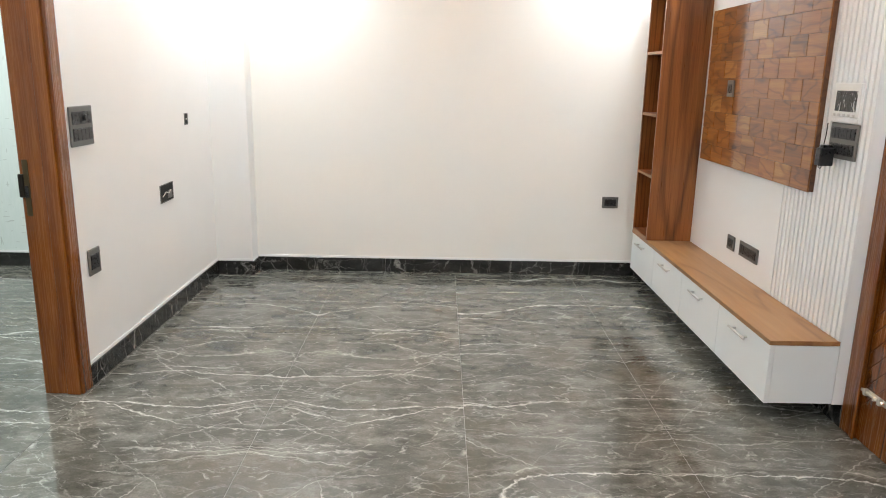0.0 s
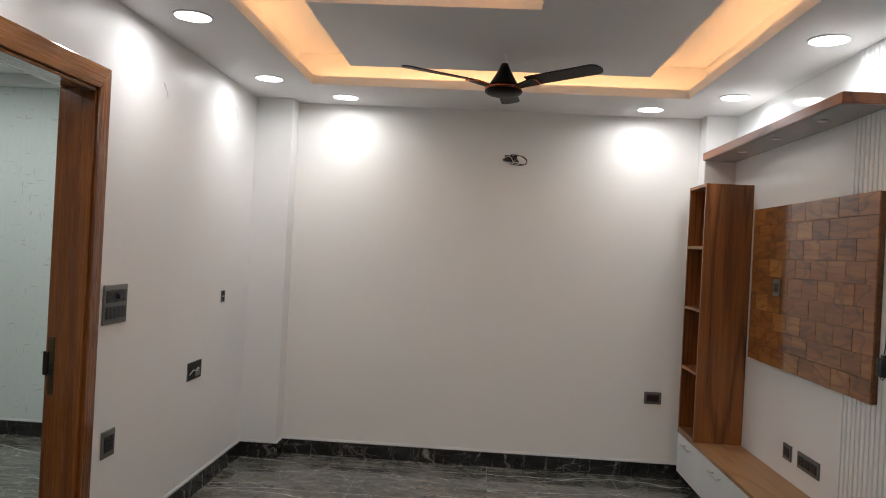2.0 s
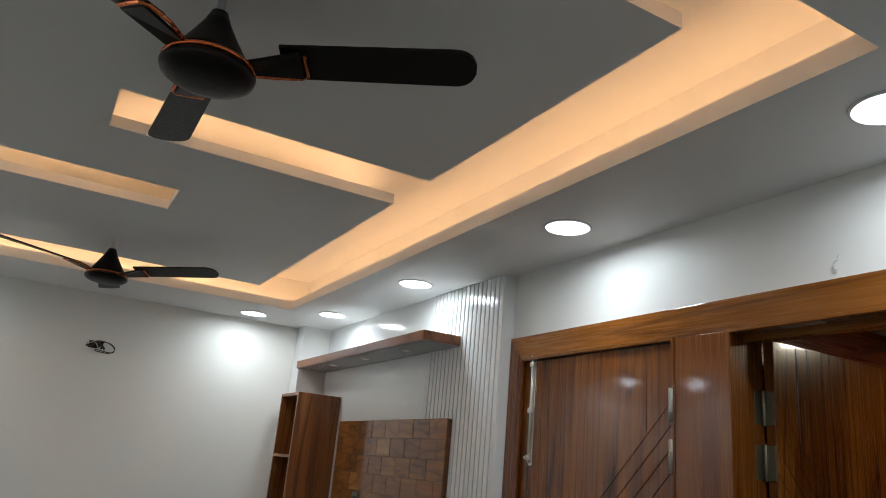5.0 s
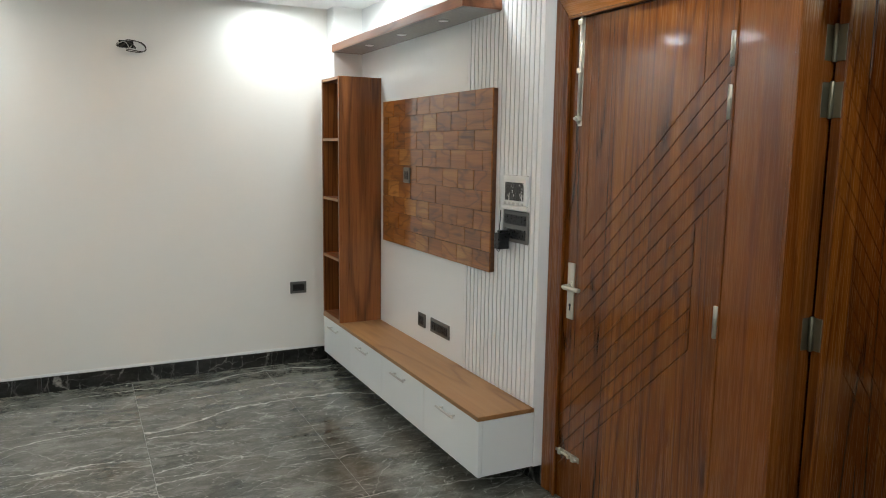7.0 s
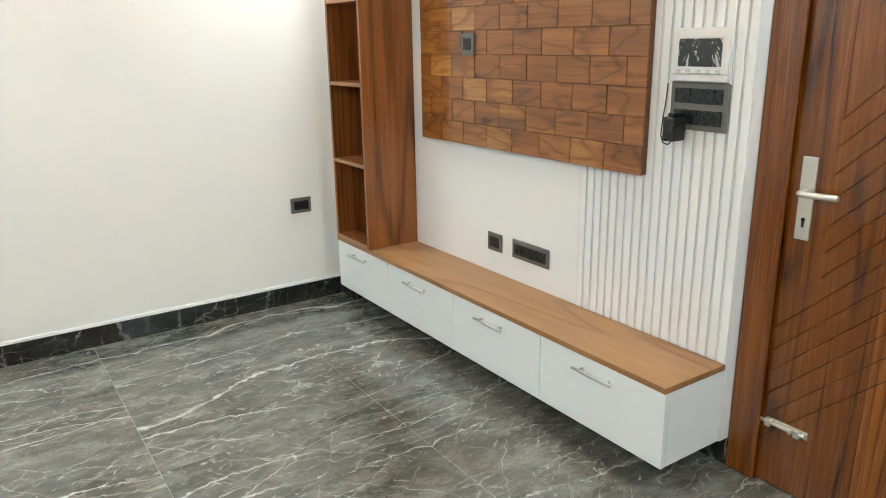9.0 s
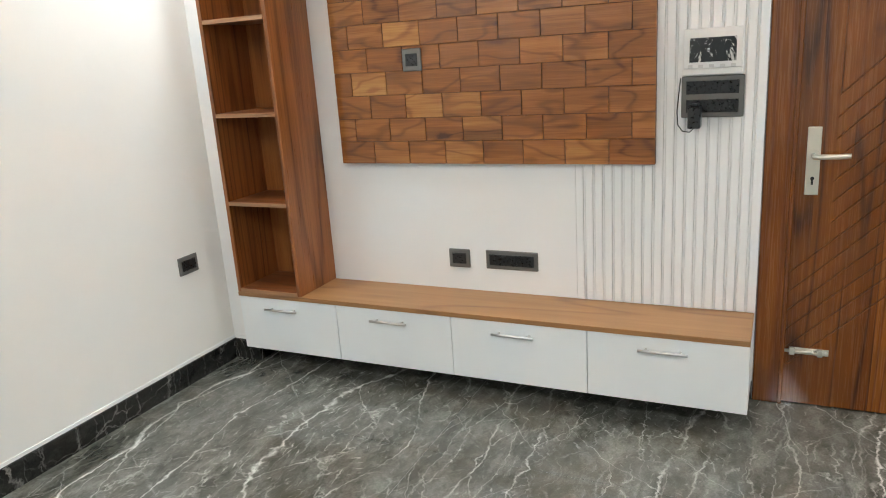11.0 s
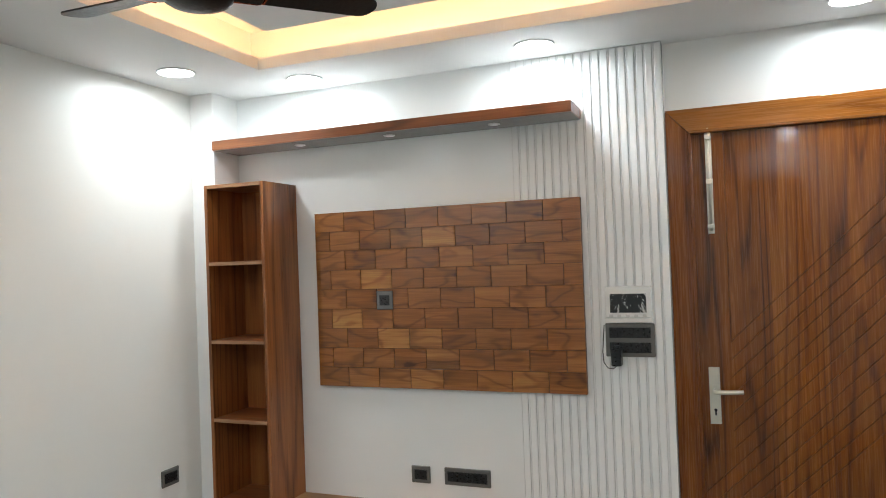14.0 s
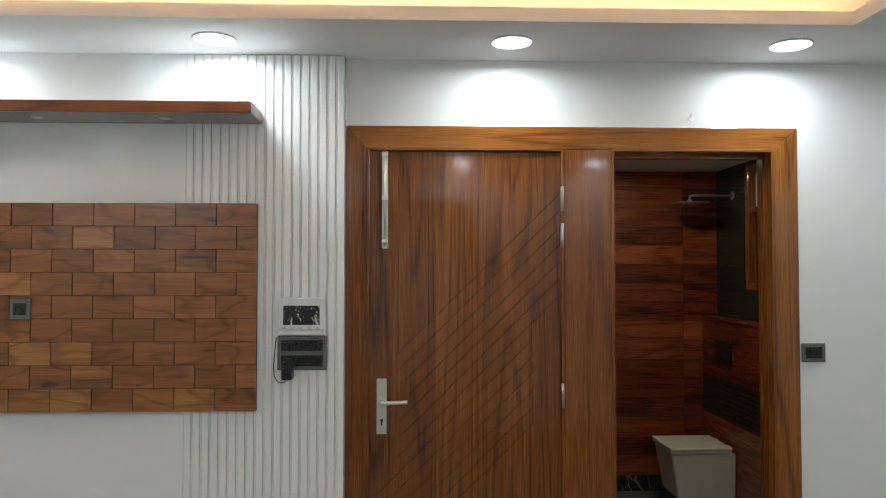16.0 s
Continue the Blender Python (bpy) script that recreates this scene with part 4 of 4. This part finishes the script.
wb = thing("wire_bundle", (0.50, YB, 2.165), "tangled loose wires coming out of the end wall", "wires")
rw = random.Random(11)
# Dark sheet on the wall face paints the shade of an opening.
part("hole", bx(0.415, 0.50, YB - 0.002, YB - 0.0002, 2.15, 2.195), HOLE_SHADE, wb)
for i in range(7):
    ph = rw.uniform(0, 6.28)
    pts = []
    big = i > 4
    for s in range(15):
        q = s / 14
        if big:
            x = 0.455 + 0.115 * math.sin(math.pi * q)
            z = 2.185 - 0.055 * q + 0.018 * math.sin(2 * math.pi * q + ph * 0.2)
        else:
            x = 0.405 + 0.095 * q + 0.012 * math.sin(5 * q + ph)
            z = 2.172 + 0.016 * math.sin(7 * q + ph) - 0.012 * q
        pts.append((x, YB - 0.006 - 0.02 * math.sin(math.pi * q) - 0.003 * (i % 3), z))
    part("wire", tube(bmesh.new(), pts, 0.0030, 6), WIRE_W if i == 2 else WIRE_D, wb)

for y, z in ((4.35, 2.215), (5.36, 2.30)):
    hk = thing("wall_hook", (XL, y, z), "small white open wall hook", "hook", "wall hooks")
    pts = [(XL + 0.001, y, z + 0.045), (XL + 0.012, y, z + 0.03)] + [(XL + 0.014, y + 0.022 * math.sin(a), z + 0.022 * math.cos(a) - 0.01) for a in [0.4 * q for q in range(9)]]
    part("wire_hook", tube(bmesh.new(), pts, 0.0025, 6), WHITEP, hk)

hk = thing("wall_hook", (XR, 1.99, 2.25), "small white open wall hook", "hook", "wall hooks")
pts = [(XR - 0.001, 1.99, 2.272), (XR - 0.007, 1.99, 2.264)] + [(XR - 0.008, 1.99 + 0.013 * math.sin(a), 2.243 + 0.013 * math.cos(a)) for a in [0.4 * q for q in range(9)]]
part("wire_hook", tube(bmesh.new(), pts, 0.0025, 6), WHITEP, hk)
part("bolt_keeper", bx(XF + 0.008, XF + 0.05, 2.06, 2.19, 2.0945, 2.0985, bevel=0.001), NICKEL, fr, "satin nickel bolt keeper")

# ---- skirting ----
sk = tagged(new("baseboard"), "black white-veined marble skirting", "skirting", kind="structure")
H = 0.10


def skirt_run(axis, at, sign, a0, a1, step=0.86):
    n = max(1, round((a1 - a0) / step))
    for i in range(n):
        u0, u1 = a0 + (a1 - a0) * i / n + 0.0008, a0 + (a1 - a0) * (i + 1) / n - 0.0008
        d0, d1 = sorted((at, at + sign * 0.012))
        if axis == "x":
            part("skirting_piece", bx(d0, d1, u0, u1, 0.0, H, bevel=0.0012), SKIRT, sk)
        else:
            part("skirting_piece", bx(u0, u1, d0, d1, 0.0, H, bevel=0.0012), SKIRT, sk)
    d0, d1 = sorted((at, at + sign * 0.0045))
    if axis == "x":
        part("putty_line", bx(d0, d1, a0, a1, H, H + 0.016, bevel=0.001), PUTTY, sk)
    else:
        part("putty_line", bx(a0, a1, d0, d1, H, H + 0.016, bevel=0.001), PUTTY, sk)


skirt_run("x", XL, 1, 3.838, 5.80)
skirt_run("y", 5.80, -1, XL + 0.012, -1.07)
skirt_run("x", -1.07, 1, 5.788, YB)
skirt_run("y", YB, -1, -1.058, 1.757)
skirt_run("x", 1.757, -1, 5.80, YB - 0.012)
skirt_run("x", XL, 1, YS, 2.698)
skirt_run("x", XR, -1, YS, 1.537)
skirt_run("y", YS, 1, XL + 0.012, XR - 0.012)
skirt_run("y", 5.80, -1, 1.745, XR - 0.012)
skirt_run("x", XR, -1, 3.552, 5.787)

# ---- room beyond the doorway ----
setting("wall_room_north", bx(-4.6, XL - 0.15, 5.93, 6.08, 0, TOP), WALLPAPER, "pale green wallpaper with fine dashes", "wall")
setting("wall_room_west", bx(-4.75, -4.6, 0.5, 6.08, 0, TOP), WALLPAPER, "pale green wallpapered wall", "wall")
setting("wall_room_south", bx(-4.6, XL - 0.15, 0.35, 0.5, 0, TOP), WALL, "plain off-white wall", "wall")
setting("ceiling_room", bx(-4.6, XL - 0.15, 0.5, 5.93, 2.60, 2.65), CEIL, "plain white ceiling", "ceiling")
setting("cornice_room", bx(-4.6, XL - 0.15, 5.80, 5.93, 2.53, 2.60, bevel=0.006), CEIL, "plain white ceiling cornice", "cornice")
skirt_run("y", 5.93, -1, -4.6, XL - 0.15)
skirt_run("x", XL - 0.15, -1, 3.785, 5.918)
# Five unseen downlights, added to brighten the room beyond the doorway.
room_disc = disc.copy()
room_disc.energy, room_disc.color = 7.6, (0.96, 1.0, 0.99)
for x, y in ((-2.2, 5.1), (-3.3, 5.1), (-2.2, 3.3), (-3.3, 3.3), (-2.7, 1.6)):
    for o in copy_thing(lamp, pose(x, y, 2.60)).children:
        if o.type == "LIGHT":
            o.data = room_disc

# ---- bathroom beyond the open door ----
BX, BY0, BY1, BZ = 3.94, 1.07, 2.47, 2.272
bw = setting("wall_bath_east", bx(BX + 0.008, BX + 0.12, BY0 - 0.1, BY1 + 0.1, 0, TOP), GROUT, "bathroom wall clad in reddish wood-look planks", "wall")
rb = random.Random(3)
z, row = 0.10, 0
while z < BZ - 0.01:
    h = min(0.1365, BZ - z)
    y = BY0 - 0.65
    while y < BY1:
        y1 = min(y + 0.90, BY1)
        if y1 > BY0 + 0.02:
            part("plank", bx(BX, BX + 0.008, max(y, BY0) + 0.001, y1 - 0.001, z + 0.0012, z + h - 0.0012, bevel=0.0012), PLANK, bw)
        y += 0.90
    z += h
    row += 1
b = bmesh.new()
box(b, XR + 0.15, BX, BY1, BY1 + 0.1, 0, TOP)
setting("wall_bath_north", b, PLANK_X, "bathroom side wall in wood-look tile", "wall")
b = bmesh.new()
for x0, x1, z0, z1 in ((XR + 0.15, 2.98, 0, TOP), (3.47, BX, 0, TOP), (2.98, 3.47, 0, 1.43), (2.98, 3.47, 2.24, TOP)):
    box(b, x0, x1, BY0 - 0.1, BY0, z0, z1)
ws = setting("wall_bath_south", b, DARKTILE, "bathroom wall in dark ridged tile with a window", "wall")
for i in range(26):
    z = 1.27 + i * 0.038
    part("ridge", bx(3.50, BX - 0.001, BY0 + 0.0002, BY0 + 0.006, z, z + 0.024, bevel=0.003), DARKTILE, ws)
setting("ceiling_bath", bx(XR + 0.15, BX + 0.12, BY0 - 0.1, BY1 + 0.1, BZ, BZ + 0.05), CEIL, "plain white bathroom ceiling", "ceiling")
setting("floor_bath", bx(XR + 0.135, BX + 0.12, BY0 - 0.1, BY1 + 0.1, -0.06, -0.012), BATHFLOOR, "grey bathroom floor tile", "floor")
setting("baseboard_bath", bx(BX - 0.006, BX - 0.0002, 1.22, BY1, -0.012, 0.098), SKIRT, "black bathroom skirting", "skirting")
win = tagged(new("window_bath"), "small bathroom window with teak frame and frosted pane", "window", kind="structure")
for a in ((2.98, 3.03, 1.43, 2.24), (3.42, 3.47, 1.43, 2.24), (3.03, 3.42, 1.43, 1.48), (3.03, 3.42, 2.19, 2.24), (3.03, 3.42, 1.93, 1.965)):
    part("window_frame", bx(a[0], a[1], BY0 - 0.07, BY0 + 0.012, a[2], a[3], bevel=0.004), FRAME_V, win)
part("pane", bx(3.03, 3.42, BY0 - 0.045, BY0 - 0.04, 1.48, 1.93), BLACK, win, "dark night-time pane")
part("pane", bx(3.03, 3.42, BY0 - 0.045, BY0 - 0.04, 1.965, 2.19), FROST, win, "pale frosted pane")
lg = thing("cistern_ledge", (3.2, 1.155, 0), "half-height boxed cistern ledge in wood-look tile", "ledge")
part("upper_cladding", bx(2.20, BX - 0.001, BY0 + 0.0065, 1.184, 0.83, 1.21), PLANK_X, lg)
bd = part("band", bx(2.20, BX - 0.001, BY0 + 0.0065, 1.1835, 0.56, 0.8295), DARKTILE, lg, "dark ridged tile band")
for i in range(8):
    part("ridge", bx(3.02, 3.62, 1.1837, 1.1895, 0.568 + 0.033 * i, 0.590 + 0.033 * i, bevel=0.003), DARKTILE, bd)
part("lower_cladding", bx(2.20, BX - 0.001, BY0 + 0.0065, 1.184, -0.012, 0.5595), PLANK_X, lg)
part("cap", bx(2.20, BX - 0.001, BY0 + 0.0065, 1.19, 1.2105, 1.232, bevel=0.003), PLANK_X, lg)
fp = part("flush_plate", bx(3.45, 3.69, 1.1845, 1.196, 0.93, 1.09, bevel=0.003), BLACK, lg, "black dual flush plate")
for x in (3.47, 3.585):
    part("flush_button", bx(x, x + 0.085, 1.1962, 1.200, 0.955, 1.065, bevel=0.002), BLACK, fp)

wc = thing("toilet", (3.57, 1.22, 0.05), "white square wall-hung toilet with closed lid", "toilet")
b = bx(3.39, 3.75, 1.1845, 1.61, 0.07, 0.385, bevel=0.03, seg=3)
for v in b.verts:
    f = (0.385 - v.co.z) / 0.315
    v.co.y = 1.1845 + (v.co.y - 1.1845) * (1 - 0.13 * f)
    v.co.x = 3.57 + (v.co.x - 3.57) * (1 - 0.10 * f)
part("bowl", b, CERAMIC, wc, smooth=False)
part("seat", bx(3.385, 3.755, 1.22, 1.615, 0.3855, 0.402, bevel=0.007, seg=2), CERAMIC, wc)
part("lid", bx(3.383, 3.757, 1.215, 1.618, 0.4025, 0.42, bevel=0.008, seg=2), CERAMIC, wc)
for x in (3.47, 3.67):
    part("lid_hinge", lathe(bmesh.new(), (x - 0.02, 1.205, 0.405), [(0.012, 0), (0.012, 0.04)], 12, "x"), STEEL, wc)

sh = thing("shower_rail", (3.70, 1.12, 2.05), "chrome wall shower arm with flat head", "shower")
part("arm", tube(bmesh.new(), [(3.66, 1.076, 2.07), (3.66, 1.36, 2.07), (3.66, 1.372, 2.066), (3.66, 1.375, 2.03)], 0.009, 10), STEEL, sh, smooth=True)
part("flange", lathe(bmesh.new(), (3.66, 1.0765, 2.07), [(0.03, 0.0), (0.028, 0.008)], 20, "y"), STEEL, sh)
part("head", bx(3.56, 3.76, 1.275, 1.475, 2.012, 2.020, bevel=0.003), STEEL, sh, "thin square chrome rain head")
part("swivel", lathe(bmesh.new(), (3.66, 1.375, 2.0195), [(0.022, 0.0), (0.02, 0.010), (0.012, 0.020)], 16), STEEL, sh, smooth=True)
js = thing("health_faucet", (3.925, 2.02, 0.55), "slim dark wall tap with hanging hose", "tap")
part("tap_body", lathe(bmesh.new(), (3.935, 1.98, 0.62), [(0.02, -0.045), (0.022, -0.02), (0.02, 0.0)], 16, "x"), GREY, js)
part("hose", tube(bmesh.new(), [(3.90, 1.98, 0.60), (3.90, 1.99, 0.45), (3.905, 2.01, 0.30), (3.91, 2.03, 0.22), (3.92, 2.06, 0.28)], 0.007, 8), GREY, js)
bl = thing("bath_downlight", (3.02, 1.80, BZ), "small recessed bathroom ceiling light", "downlight")
part("trim_ring", lathe(bmesh.new(), (3.02, 1.80, BZ), [(0.06, -0.0005), (0.06, -0.006), (0.07, -0.004), (0.071, 0.0)], 32), WHITEP, bl, smooth=True)
part("diffuser", lathe(bmesh.new(), (3.02, 1.80, BZ), [(0.059, -0.005), (0.059, -0.001)], 32), LAMP_DIM, bl, "glowing diffuser")

# ---- floor: slab and book-matched marble tiles ----
fl = setting("floor", bx(-4.7, XR + 0.15, YS - 0.1, 6.05, -0.08, -0.0015), plain("pale_grout", (0.34, 0.33, 0.31), 0.7), "polished dark grey marble tile floor with white veins", "floor")
TWX, TWY, JX, JY = 0.853, 1.70, 0.40, 2.93
for i in range(-6, 2):
    for j in range(-3, 3):
        x0, x1 = JX + TWX * i, JX + TWX * (i + 1)
        y0, y1 = JY + TWY * j, JY + TWY * (j + 1)
        x0, x1, y0, y1 = max(x0, -4.65), min(x1, XR + 0.134), max(y0, YS - 0.05), min(y1, 6.0)
        if x1 - x0 < 0.02 or y1 - y0 < 0.02:
            continue
        bm = bx(x0 + 0.0009, x1 - 0.0009, y0 + 0.0009, y1 - 0.0009, -0.0015, 0.0)
        top = [e for e in bm.edges if all(v.co.z > -0.001 for v in e.verts)]
        bmesh.ops.bevel(bm, geom=top, offset=0.0007, segments=1, affect="EDGES")
        uv = bm.loops.layers.uv.new("match")
        rt = random.Random(100 * (i // 2) + j)
        ox, oy = rt.uniform(0, 20), rt.uniform(0, 20)
        for f in bm.faces:
            for lp in f.loops:
                u = lp.vert.co.x - (JX + TWX * i)
                if i % 2:
                    u = TWX - u
                lp[uv].uv = (u + ox, (lp.vert.co.y - JY) + oy)
        part("tile", bm, FLOOR, fl)
